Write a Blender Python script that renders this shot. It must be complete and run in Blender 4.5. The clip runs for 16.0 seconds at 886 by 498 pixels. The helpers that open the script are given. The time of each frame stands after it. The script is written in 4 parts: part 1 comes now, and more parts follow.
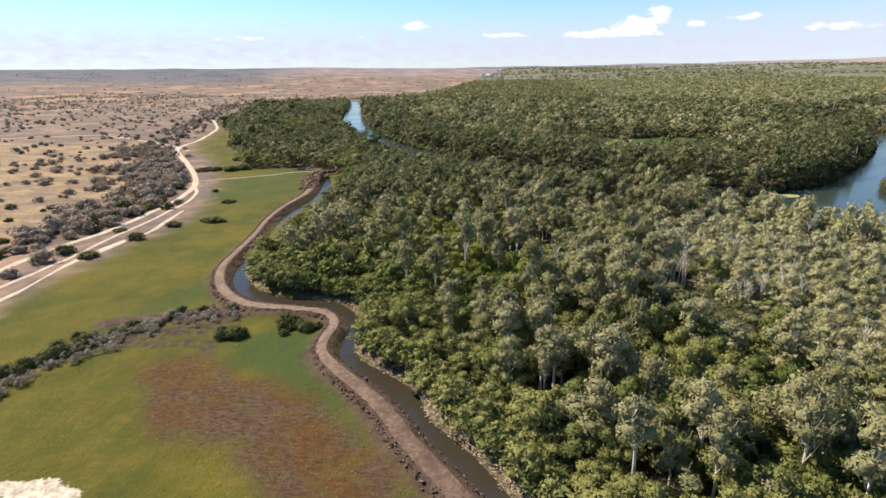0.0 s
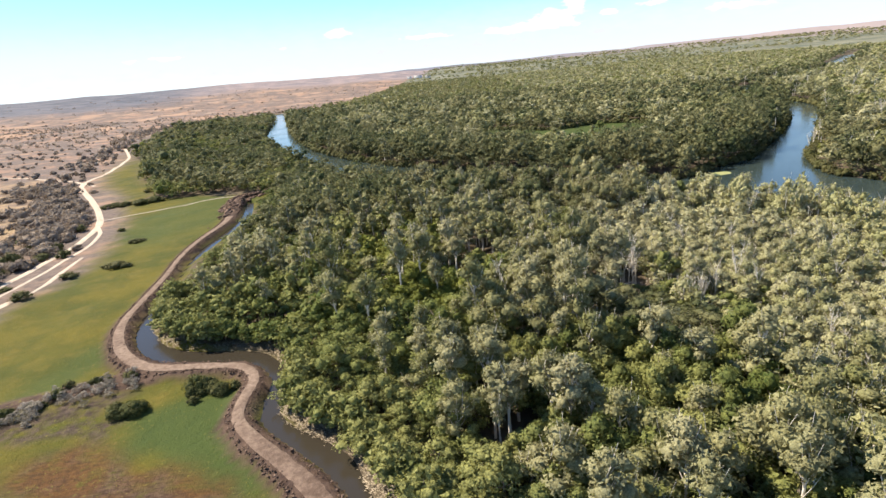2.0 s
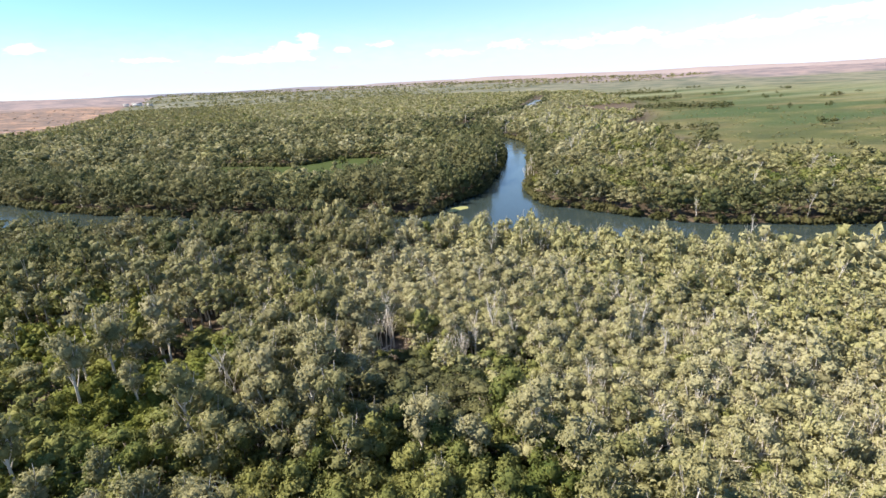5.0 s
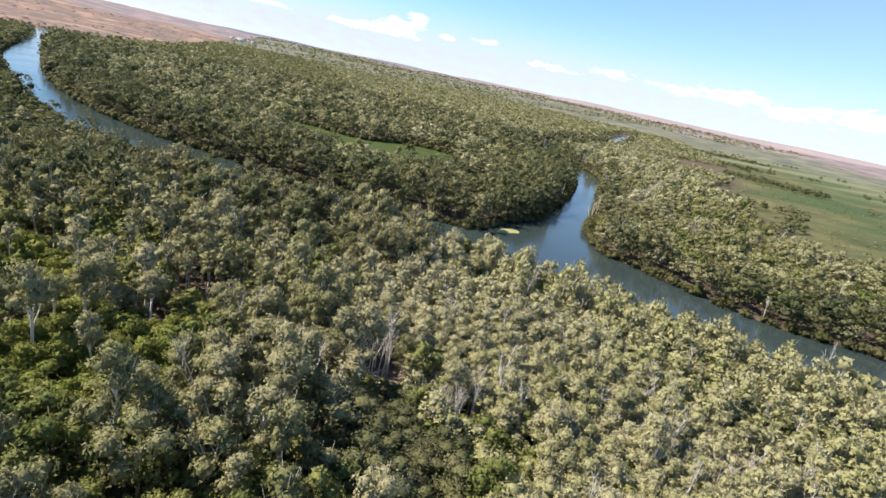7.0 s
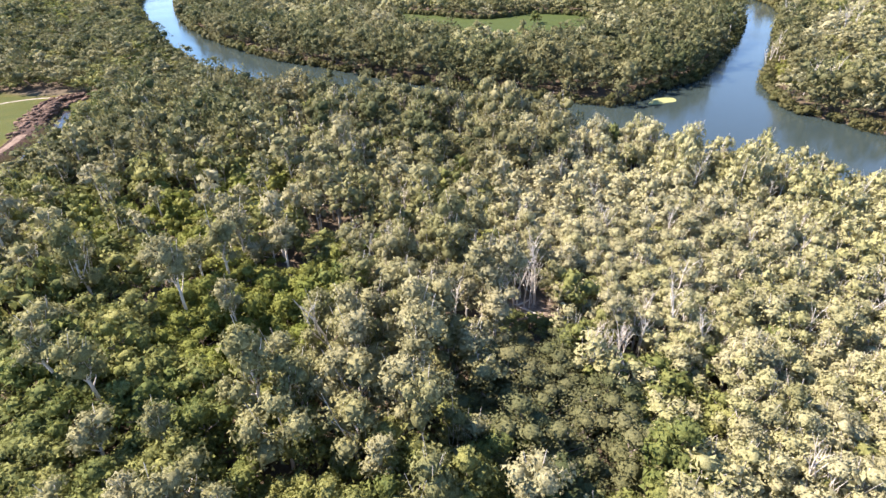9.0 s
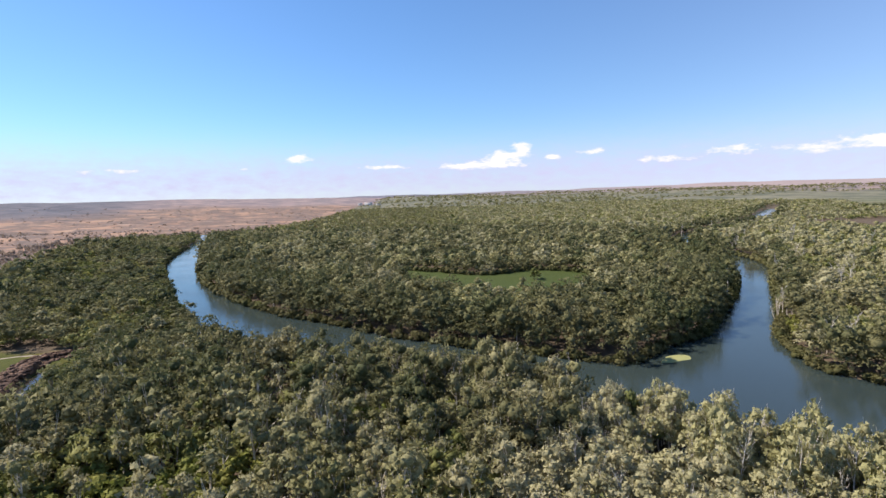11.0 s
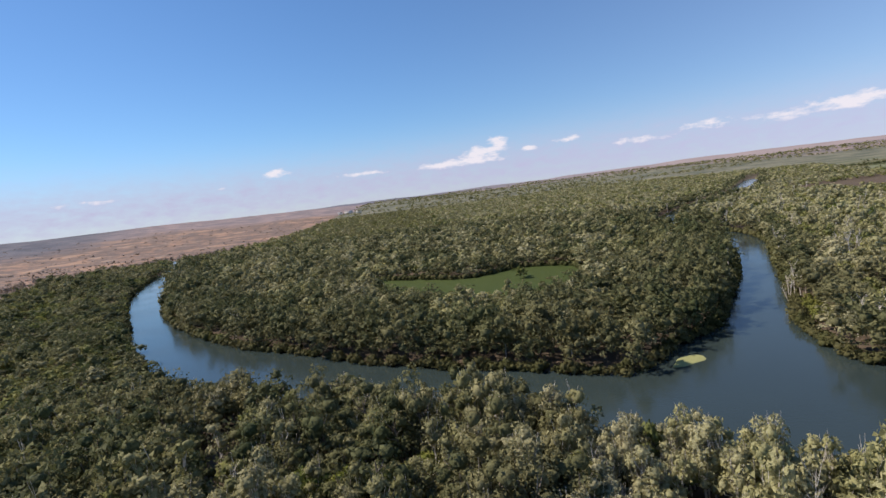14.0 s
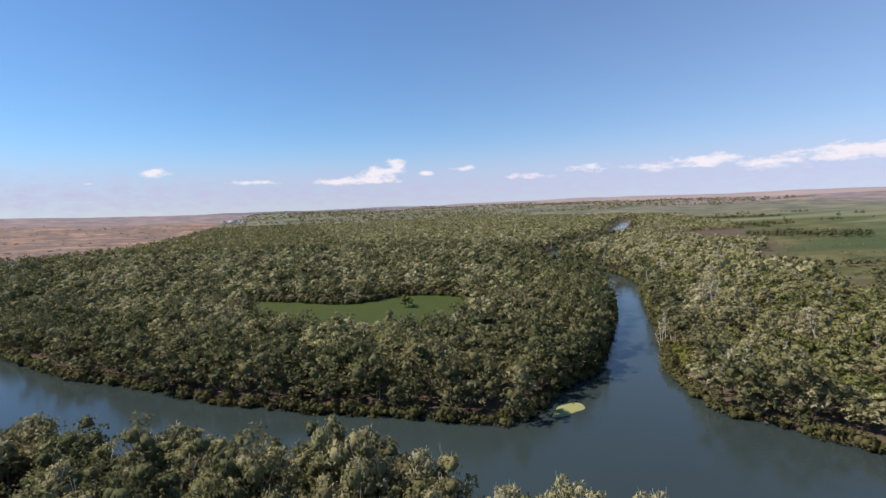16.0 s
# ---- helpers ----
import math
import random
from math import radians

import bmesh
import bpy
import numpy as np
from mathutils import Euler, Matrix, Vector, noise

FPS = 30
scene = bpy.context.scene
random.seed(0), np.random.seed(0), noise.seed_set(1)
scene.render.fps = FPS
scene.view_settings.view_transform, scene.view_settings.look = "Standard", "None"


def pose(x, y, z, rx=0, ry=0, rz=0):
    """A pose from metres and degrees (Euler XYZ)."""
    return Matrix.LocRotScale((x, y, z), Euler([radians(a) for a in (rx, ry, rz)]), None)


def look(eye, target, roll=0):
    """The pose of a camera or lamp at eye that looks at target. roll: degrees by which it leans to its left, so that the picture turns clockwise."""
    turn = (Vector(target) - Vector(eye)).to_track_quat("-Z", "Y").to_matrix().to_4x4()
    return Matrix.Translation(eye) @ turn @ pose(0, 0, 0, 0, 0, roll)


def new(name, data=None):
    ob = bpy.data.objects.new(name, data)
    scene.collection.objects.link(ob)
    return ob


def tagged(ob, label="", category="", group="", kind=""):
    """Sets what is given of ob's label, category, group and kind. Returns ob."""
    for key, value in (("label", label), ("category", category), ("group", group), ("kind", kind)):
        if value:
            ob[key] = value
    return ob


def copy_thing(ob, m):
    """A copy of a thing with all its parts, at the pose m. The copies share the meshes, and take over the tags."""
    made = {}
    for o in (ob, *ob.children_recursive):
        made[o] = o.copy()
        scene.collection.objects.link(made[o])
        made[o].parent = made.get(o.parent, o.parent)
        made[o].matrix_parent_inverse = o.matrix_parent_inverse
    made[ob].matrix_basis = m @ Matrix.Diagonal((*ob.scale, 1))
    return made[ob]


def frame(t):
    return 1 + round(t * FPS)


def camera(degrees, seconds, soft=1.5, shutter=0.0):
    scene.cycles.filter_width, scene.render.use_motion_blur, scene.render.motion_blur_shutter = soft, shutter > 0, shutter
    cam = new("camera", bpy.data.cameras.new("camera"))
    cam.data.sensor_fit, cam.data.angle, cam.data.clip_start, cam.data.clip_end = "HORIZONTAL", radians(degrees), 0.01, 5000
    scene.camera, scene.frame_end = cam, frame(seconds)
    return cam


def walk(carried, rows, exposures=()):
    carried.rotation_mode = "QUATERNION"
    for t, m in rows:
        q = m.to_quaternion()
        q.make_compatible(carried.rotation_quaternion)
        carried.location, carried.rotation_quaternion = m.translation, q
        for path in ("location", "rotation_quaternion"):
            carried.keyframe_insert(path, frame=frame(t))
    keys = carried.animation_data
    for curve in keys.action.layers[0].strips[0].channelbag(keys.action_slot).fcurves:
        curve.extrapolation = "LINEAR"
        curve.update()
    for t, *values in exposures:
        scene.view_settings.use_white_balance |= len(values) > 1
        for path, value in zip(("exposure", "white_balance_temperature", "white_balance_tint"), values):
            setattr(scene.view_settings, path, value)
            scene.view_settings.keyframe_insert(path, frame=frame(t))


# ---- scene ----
cam = camera(79.3, 16.0)
PATH = [
    (0, (18.252, -10.136, 49.478), (17.96, -8.26, 48.847), -0.8),
    (0.5, (18.542, -6.884, 49.399), (18.259, -5.011, 48.758), -0.5),
    (1, (19.132, -3.559, 49.459), (18.856, -1.686, 48.816), -0.3),
    (1.5, (19.751, -0.159, 49.456), (19.487, 1.716, 48.812), -0.0),
    (2, (20.183, 3.068, 49.348), (20.087, 4.962, 48.716), -5.4),
    (2.5, (20.727, 6.313, 49.29), (20.753, 8.217, 48.678), -9.0),
    (3, (21.399, 9.492, 49.349), (21.587, 11.39, 48.748), -10.0),
    (3.5, (22.553, 12.98, 49.329), (22.748, 14.882, 48.743), -12.5),
    (4, (23.754, 16.17, 49.459), (24.04, 18.067, 48.894), -16.5),
    (4.5, (25.254, 19.098, 49.619), (25.849, 20.918, 49.042), -9.1),
    (4.7, (25.897, 20.553, 49.514), (26.607, 22.33, 48.933), -6.1),
    (6.8, (33.755, 33.233, 50.683), (34.392, 35.033, 50.089), 12.1),
    (7, (34.297, 34.597, 50.847), (34.921, 36.4, 50.249), 12.1),
    (7.5, (35.48, 38.04, 51.212), (36.0, 39.842, 50.52), 10.4),
    (8, (36.5, 41.504, 51.508), (36.707, 43.338, 50.738), 2.7),
    (8.5, (37.349, 44.825, 51.598), (37.589, 46.638, 50.789), 0.8),
    (9, (38.234, 48.103, 51.615), (38.341, 49.809, 50.576), -1.5),
    (9.5, (39.12, 51.319, 51.733), (39.226, 53.051, 50.739), -1.8),
    (10, (39.897, 54.7, 51.761), (40.024, 56.615, 51.201), -1.6),
    (10.2, (40.335, 56.129, 51.874), (40.466, 58.092, 51.515), -1.6),
    (12.3, (45.809, 72.219, 51.59), (45.879, 74.213, 51.449), -2.1),
    (12.5, (46.111, 73.759, 51.61), (46.171, 75.752, 51.463), -2.1),
    (13, (47.199, 77.62, 51.563), (47.237, 79.61, 51.367), -2.1),
    (13.5, (48.34, 81.324, 51.73), (48.439, 83.311, 51.526), -1.8),
    (14, (49.42, 84.952, 51.94), (49.587, 86.935, 51.743), -7.1),
    (14.5, (50.826, 88.293, 52.264), (51.087, 90.266, 52.074), -8.0),
    (15, (52.143, 91.874, 52.532), (52.602, 93.813, 52.358), -4.6),
    (15.5, (53.494, 95.443, 52.569), (54.0, 97.372, 52.41), -0.3),
    (16, (54.885, 98.414, 52.854), (55.453, 100.325, 52.704), -2.1),
]
EXPO = [(0.0, 0.78, 6900, 10), (1.5, 1.02, 6850, 10), (3.5, 1.16, 6700, 11), (4.7, 1.12, 6600, 12), (7.0, 0.96, 6500, 13), (8.0, 1.2, 6500, 15), (9.0, 1.70, 6500, 20), (9.5, 1.8, 6450, 25),
        (10.0, 1.82, 6450, 20), (10.3, 1.38, 6450, 18), (11.0, 0.64, 6450, 17), (12.3, 0.19, 6450, 17), (16.0, 0.30, 6450, 17)]
walk(cam, [(t, look(eye, target, roll)) for t, eye, target, roll in PATH], EXPO)

# ---- world, sun ----
SUN_AZ = math.atan2(0.36, -0.93)          # towards the sun, seen from above
SUN_EL = radians(47)
world = bpy.data.worlds.new("sky")
scene.world = world
world.use_nodes = True
wn, wl = world.node_tree.nodes, world.node_tree.links
wn.clear()
w_out = wn.new("ShaderNodeOutputWorld")
w_bg = wn.new("ShaderNodeBackground")
w_bg.inputs[1].default_value = 0.094
sky = wn.new("ShaderNodeTexSky")
sky.sky_type = "NISHITA"
sky.sun_disc = False
sky.sun_elevation = SUN_EL
sky.sun_rotation = math.pi / 2 - SUN_AZ
sky.air_density, sky.dust_density, sky.ozone_density = 1.0, 0.05, 4.0
sky.altitude = 100


def world_math(op, a, b=None):
    n = wn.new("ShaderNodeMath")
    n.operation = op
    for i, v in enumerate((a, b)):
        if v is None:
            continue
        if isinstance(v, (int, float)):
            n.inputs[i].default_value = v
        else:
            wl.new(v, n.inputs[i])
    return n.outputs[0]


w_co = wn.new("ShaderNodeTexCoord")
w_xyz = wn.new("ShaderNodeSeparateXYZ")
wl.new(w_co.outputs["Generated"], w_xyz.inputs[0])
w_az = world_math("ARCTAN2", w_xyz.outputs[0], w_xyz.outputs[1])      # bearing from +y, in radians
w_el = w_xyz.outputs[2]
w_vec = wn.new("ShaderNodeCombineXYZ")
wl.new(world_math("MULTIPLY", w_az, 34.0), w_vec.inputs[0])
wl.new(world_math("MULTIPLY", w_el, 85.0), w_vec.inputs[1])
w_noise = wn.new("ShaderNodeTexNoise")
w_noise.inputs["Scale"].default_value = 1.0
w_noise.inputs["Detail"].default_value = 7
w_noise.inputs["Roughness"].default_value = 0.6
wl.new(w_vec.outputs[0], w_noise.inputs["Vector"])
# cumulus lumps low over the horizon: bearing, height, half width, half height (degrees), strength
CLOUDS = [(-11.4, 4.2, 1.3, 0.5, 1.0), (-16.7, 3.35, 1.3, 0.22, 0.6), (-2.6, 3.3, 2.5, 0.28, 0.95), (8.0, 3.25, 5.0, 0.4, 1.05), (10.4, 4.0, 2.2, 0.65, 1.1), (11.9, 4.9, 1.1, 0.6, 1.05),
          (15.0, 3.85, 0.9, 0.35, 0.9), (19.0, 4.1, 1.4, 0.4, 0.75), (26, 3.2, 3.2, 0.45, 0.65), (32, 3.7, 2.8, 0.5, 0.85), (38, 3.3, 3.2, 0.5, 0.85), (43, 3.7, 3.4, 0.65, 1.05),
          (48, 3.1, 3.2, 0.6, 0.95), (54, 3.7, 4.5, 0.75, 1.1), (62, 4.2, 6.0, 0.8, 1.0), (-28, 3.2, 4.0, 0.3, 0.55), (-60, 4.0, 8.0, 0.6, 0.6)]
w_lump = None
for az, el, wa, we, k in CLOUDS:
    da = world_math("DIVIDE", world_math("SUBTRACT", w_az, radians(az)), radians(wa))
    de = world_math("DIVIDE", world_math("SUBTRACT", w_el, math.sin(radians(el))), radians(we))
    q = world_math("ADD", world_math("MULTIPLY", da, da), world_math("MULTIPLY", de, de))
    g = world_math("MULTIPLY", world_math("EXPONENT", world_math("MULTIPLY", q, -0.7)), k)
    w_lump = g if w_lump is None else world_math("MAXIMUM", w_lump, g)
w_sharp = world_math("ADD", w_lump, world_math("MULTIPLY", world_math("SUBTRACT", w_noise.outputs[0], 0.5), 2.0))
w_ramp = wn.new("ShaderNodeMapRange")
w_ramp.inputs[1].default_value, w_ramp.inputs[2].default_value = 0.5, 0.95
wl.new(w_sharp, w_ramp.inputs[0])
# thin veil of far cloud along the horizon
w_de = world_math("DIVIDE", world_math("SUBTRACT", w_el, 0.035), 0.055)
w_veil = world_math("MULTIPLY", world_math("EXPONENT", world_math("MULTIPLY", world_math("MULTIPLY", w_de, w_de), -1.0)), 0.8)
w_veil = world_math("MULTIPLY", w_veil, world_math("ADD", w_noise.outputs[0], 0.45))
w_mix1 = wn.new("ShaderNodeMixRGB")
wl.new(w_veil, w_mix1.inputs[0])
w_tint = wn.new("ShaderNodeMixRGB")
w_tint.blend_type = "MULTIPLY"
w_tint.inputs[0].default_value = 1.0
w_tint.inputs[2].default_value = (0.72, 0.96, 1.10, 1)
wl.new(sky.outputs[0], w_tint.inputs[1])
wl.new(w_tint.outputs[0], w_mix1.inputs[1])
w_mix1.inputs[2].default_value = (4.6, 4.6, 6.2, 1)
w_east = wn.new("ShaderNodeMapRange")
w_east.interpolation_type = "SMOOTHSTEP"
w_east.inputs[1].default_value, w_east.inputs[2].default_value = radians(-10), radians(75)
wl.new(w_az, w_east.inputs[0])
w_thin = world_math("MULTIPLY", world_math("EXPONENT", world_math("MULTIPLY", world_math("MAXIMUM", w_el, 0.0), -2.6)), 0.42)
w_thin = world_math("MULTIPLY", w_thin, w_east.outputs[0])
w_mix3 = wn.new("ShaderNodeMixRGB")
wl.new(w_thin, w_mix3.inputs[0])
wl.new(w_mix1.outputs[0], w_mix3.inputs[1])
w_mix3.inputs[2].default_value = (5.4, 6.4, 8.6, 1)
w_mix2 = wn.new("ShaderNodeMixRGB")
wl.new(world_math("MULTIPLY", w_ramp.outputs[0], 0.9), w_mix2.inputs[0])
wl.new(w_mix3.outputs[0], w_mix2.inputs[1])
w_mix2.inputs[2].default_value = (7.9, 7.7, 7.9, 1)
wl.new(w_mix2.outputs[0], w_bg.inputs[0])
wl.new(w_bg.outputs[0], w_out.inputs[0])

sun = new("sun", bpy.data.lights.new("sun", "SUN"))
sun.data.energy, sun.data.angle, sun.data.color = 5.0, radians(0.53), (1.0, 0.91, 0.77)
sun.matrix_world = look((0, 0, 300), (-math.cos(SUN_AZ) * math.cos(SUN_EL), -math.sin(SUN_AZ) * math.cos(SUN_EL), 300 - math.sin(SUN_EL)))


# ---- materials ----
class Mat:
    """A node material with short helpers."""

    def __init__(self, name, rough=0.8, spec=0.3):
        self.m = bpy.data.materials.new(name)
        self.m.use_nodes = True
        self.n, self.l = self.m.node_tree.nodes, self.m.node_tree.links
        self.bsdf = self.n["Principled BSDF"]
        self.bsdf.inputs["Roughness"].default_value = rough
        self.bsdf.inputs["Specular IOR Level"].default_value = spec
        self.geo = self.n.new("ShaderNodeNewGeometry")

    def put(self, value, socket):
        if isinstance(value, (int, float)):
            socket.default_value = value
        elif isinstance(value, tuple):
            socket.default_value = (*value, 1) if len(value) == 3 and socket.type == "RGBA" else value
        else:
            self.l.new(value, socket)

    def noise(self, scale, detail=3, rough=0.55, stretch=None):
        t = self.n.new("ShaderNodeTexNoise")
        t.inputs["Scale"].default_value, t.inputs["Detail"].default_value, t.inputs["Roughness"].default_value = scale, detail, rough
        src = self.geo.outputs["Position"]
        if stretch:
            v = self.n.new("ShaderNodeVectorMath")
            v.operation = "MULTIPLY"
            self.l.new(src, v.inputs[0])
            v.inputs[1].default_value = stretch
            src = v.outputs[0]
        self.l.new(src, t.inputs["Vector"])
        return t.outputs[0]

    def ramp(self, fac, lo, hi, a=0.0, b=1.0):
        r = self.n.new("ShaderNodeMapRange")
        self.put(fac, r.inputs[0])
        for i, v in enumerate((lo, hi, a, b)):
            r.inputs[i + 1].default_value = v
        return r.outputs[0]

    def mix(self, fac, a, b):
        m = self.n.new("ShaderNodeMixRGB")
        for v, s in zip((fac, a, b), m.inputs):
            self.put(v, s)
        return m.outputs[0]

    def math(self, op, a, b=0.0):
        m = self.n.new("ShaderNodeMath")
        m.operation = op
        self.put(a, m.inputs[0]), self.put(b, m.inputs[1])
        return m.outputs[0]

    def attr(self, name):
        a = self.n.new("ShaderNodeAttribute")
        a.attribute_name = name
        return a.outputs["Fac"]

    def bump(self, height, strength=0.5, distance=0.3):
        b = self.n.new("ShaderNodeBump")
        b.inputs["Strength"].default_value, b.inputs["Distance"].default_value = strength, distance
        self.put(height, b.inputs["Height"])
        self.l.new(b.outputs[0], self.bsdf.inputs["Normal"])

    def color(self, value):
        self.put(value, self.bsdf.inputs["Base Color"])
        return self.m


def leaf_material(name, dark, light, dry, joined):
    """Leaves: two tones and a dry one, by plant and by leaf clump, with a little light through the blade."""
    k = Mat(name, 0.7, 0.1)
    if joined:
        per = k.attr("tint")
    else:
        per = k.n.new("ShaderNodeObjectInfo").outputs["Random"]
    per = k.math("FRACT", k.math("MULTIPLY", per, 7.31))
    isl = k.geo.outputs["Random Per Island"]
    patch = k.noise(0.022, 3)
    tone = k.math("ADD", k.math("MULTIPLY", per, 0.5), k.math("MULTIPLY", isl, 0.5))
    col = k.mix(tone, dark, light)
    drier = k.math("MULTIPLY", k.ramp(k.math("ADD", k.math("MULTIPLY", per, 0.35), k.math("MULTIPLY", patch, 1.3)), 0.55, 1.05), 0.6)
    col = k.mix(drier, col, dry)
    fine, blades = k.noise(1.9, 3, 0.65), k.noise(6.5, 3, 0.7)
    # dark noise paints the shaded gaps between leaf clusters into the colour
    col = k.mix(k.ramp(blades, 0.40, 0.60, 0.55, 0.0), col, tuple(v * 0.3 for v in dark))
    k.bump(k.math("ADD", fine, k.math("MULTIPLY", blades, 0.55)), 0.5, 0.3)
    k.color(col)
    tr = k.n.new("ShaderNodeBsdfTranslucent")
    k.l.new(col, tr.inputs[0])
    mx = k.n.new("ShaderNodeMixShader")
    mx.inputs[0].default_value = 0.28
    k.l.new(k.bsdf.outputs[0], mx.inputs[1])
    k.l.new(tr.outputs[0], mx.inputs[2])
    k.l.new(mx.outputs[0], k.n["Material Output"].inputs[0])
    return k.m


def bark_material(name, a, b):
    k = Mat(name, 0.85, 0.2)
    n = k.noise(3.0, 4, 0.6, (1, 1, 0.25))
    k.bump(n, 0.4, 0.05)
    return k.color(k.mix(k.ramp(n, 0.35, 0.65), a, b))


LEAVES = {
    "green": ((0.079, 0.118, 0.032), (0.286, 0.300, 0.082), (0.396, 0.372, 0.150)),
    "pale": ((0.220, 0.222, 0.090), (0.385, 0.368, 0.172), (0.450, 0.410, 0.265)),
    "river": ((0.063, 0.087, 0.037), (0.178, 0.190, 0.076), (0.282, 0.251, 0.127)),
    "bush": ((0.126, 0.166, 0.031), (0.274, 0.298, 0.065), (0.342, 0.322, 0.102)),
    "olive": ((0.180, 0.190, 0.072), (0.345, 0.335, 0.140), (0.420, 0.378, 0.225)),
    "thin": ((0.365, 0.360, 0.158), (0.460, 0.440, 0.212), (0.500, 0.460, 0.310)),
    "marsh": ((0.065, 0.078, 0.026), (0.145, 0.152, 0.050), (0.190, 0.165, 0.078)),
    "scrub": ((0.195, 0.152, 0.118), (0.390, 0.315, 0.248), (0.470, 0.380, 0.295)),
    "fringe": ((0.240, 0.205, 0.160), (0.480, 0.430, 0.350), (0.520, 0.470, 0.390)),
}
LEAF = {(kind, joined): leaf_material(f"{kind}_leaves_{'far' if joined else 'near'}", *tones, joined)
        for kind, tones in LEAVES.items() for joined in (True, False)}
BARK_PALE = bark_material("pale_bark", (0.50, 0.44, 0.37), (0.74, 0.69, 0.61))
BARK_DARK = bark_material("grey_bark", (0.12, 0.10, 0.08), (0.30, 0.26, 0.21))


# ---- plan of the land ----
def smooth(points, step=2.0, closed=False):
    """A rounded line through the points; all columns are carried along."""
    p = np.array(points, float)
    n = len(p)
    out = []
    for i in range(n if closed else n - 1):
        ids = [(i - 1) % n, i, (i + 1) % n, (i + 2) % n] if closed else [max(i - 1, 0), i, i + 1, min(i + 2, n - 1)]
        a, b, c, d = p[ids]
        m = max(2, int(np.hypot(*(c - b)[:2]) / step))
        for s in np.arange(m) / m:
            out.append(0.5 * (2 * b + (c - a) * s + (2 * a - 5 * b + 4 * c - d) * s**2 + (3 * b - a - 3 * c + d) * s**3))
    if not closed:
        out.append(p[-1])
    return np.array(out)


def distance(x, y, line, closed=False):
    """Distance to a line, and at the nearest place its third column. Places well off the line's span are all called far."""
    x, y = np.asarray(x, np.float32), np.asarray(y, np.float32)
    if x.size > 50 and not closed:
        lo, hi = line.min(0) - 12, line.max(0) + 12
        m = (x > lo[0]) & (x < hi[0]) & (y > lo[1]) & (y < hi[1])
        if not m.all():
            best, extra = np.full(x.shape, 1e6, np.float32), np.zeros(x.shape, np.float32)
            if m.any():
                got = distance(x[m], y[m], line)
                best[m], extra[m] = got if line.shape[1] > 2 else (got, 0)
            return (best, extra) if line.shape[1] > 2 else best
    line = line.astype(np.float32)
    a = line if closed else line[:-1]
    b = np.roll(line, -1, 0) if closed else line[1:]
    best = np.full(x.shape, 1e9)
    extra = np.zeros(x.shape)
    for p, q in zip(a, b):
        e = q[:2] - p[:2]
        s = np.clip(((x - p[0]) * e[0] + (y - p[1]) * e[1]) / max(e @ e, 1e-9), 0, 1)
        d = np.hypot(x - p[0] - s * e[0], y - p[1] - s * e[1])
        near = d < best
        best = np.where(near, d, best)
        if line.shape[1] > 2:
            extra = np.where(near, p[2] + s * (q[2] - p[2]), extra)
    return (best, extra) if line.shape[1] > 2 else best


def inside(x, y, poly):
    c = np.zeros(x.shape, bool)
    for p, q in zip(poly, np.roll(poly, -1, 0)):
        if p[1] == q[1]:
            continue
        c ^= ((p[1] > y) != (q[1] > y)) & (x < (q[0] - p[0]) * (y - p[1]) / (q[1] - p[1]) + p[0])
    return c


def signed(x, y, poly):
    """Distance to the edge of an area, negative within."""
    best = np.full(np.shape(x), 1e12, np.float32)
    x, y = np.asarray(x, np.float32), np.asarray(y, np.float32)
    for p, q in zip(poly.astype(np.float32), np.roll(poly, -1, 0).astype(np.float32)):
        e = q - p
        ax, ay = x - p[0], y - p[1]
        s = np.clip((ax * e[0] + ay * e[1]) / max(e @ e, 1e-9), 0, 1)
        ax -= s * e[0]
        ay -= s * e[1]
        np.minimum(best, ax * ax + ay * ay, out=best)
    d = np.sqrt(best)
    return np.where(inside(x, y, poly), -d, d)


def step(v, lo, hi):
    s = np.clip((v - lo) / (hi - lo), 0, 1)
    return s * s * (3 - 2 * s)


def waves(x, y, size, seed=0):
    """Soft unevenness between -1 and 1, about size metres across."""
    r = np.random.RandomState(seed)
    v = np.zeros(np.shape(x))
    for i in range(7):
        a, k, ph = r.rand() * 6.283, (0.6 + 1.3 * r.rand()) * 6.283 / size, r.rand() * 6.283
        v = v + np.sin((x * math.cos(a) + y * math.sin(a)) * k + ph + 1.3 * np.sin((x * math.sin(a) - y * math.cos(a)) * k * 0.7 + ph * 2))
    return v / 4.0


CANAL = smooth([(110, -120, 2.6), (75, -58, 2.6), (45, -5, 2.6), (30, 20, 2.4), (15, 43, 2.3), (8.5, 50.5, 2.3), (4, 55, 2.2), (0.5, 61.5, 2.3), (-4, 65.5, 2.3), (-10, 70, 2), (-13.5, 75, 1.7),
                (-14.7, 82, 1.6), (-17, 88, 2), (-23, 93.5, 2.3), (-30, 94.5, 2.6), (-38, 95.5, 2.7), (-45.5, 98.5, 3), (-51, 104, 3.1), (-56, 112, 2.5),
                (-58.5, 123, 2), (-61.5, 136, 1.7), (-65.5, 150, 1.7), (-67, 160, 1.7), (-67.5, 180, 1.8), (-67.5, 203, 1.9), (-72, 222, 2.0), (-77, 238, 1.6)], 1.5)
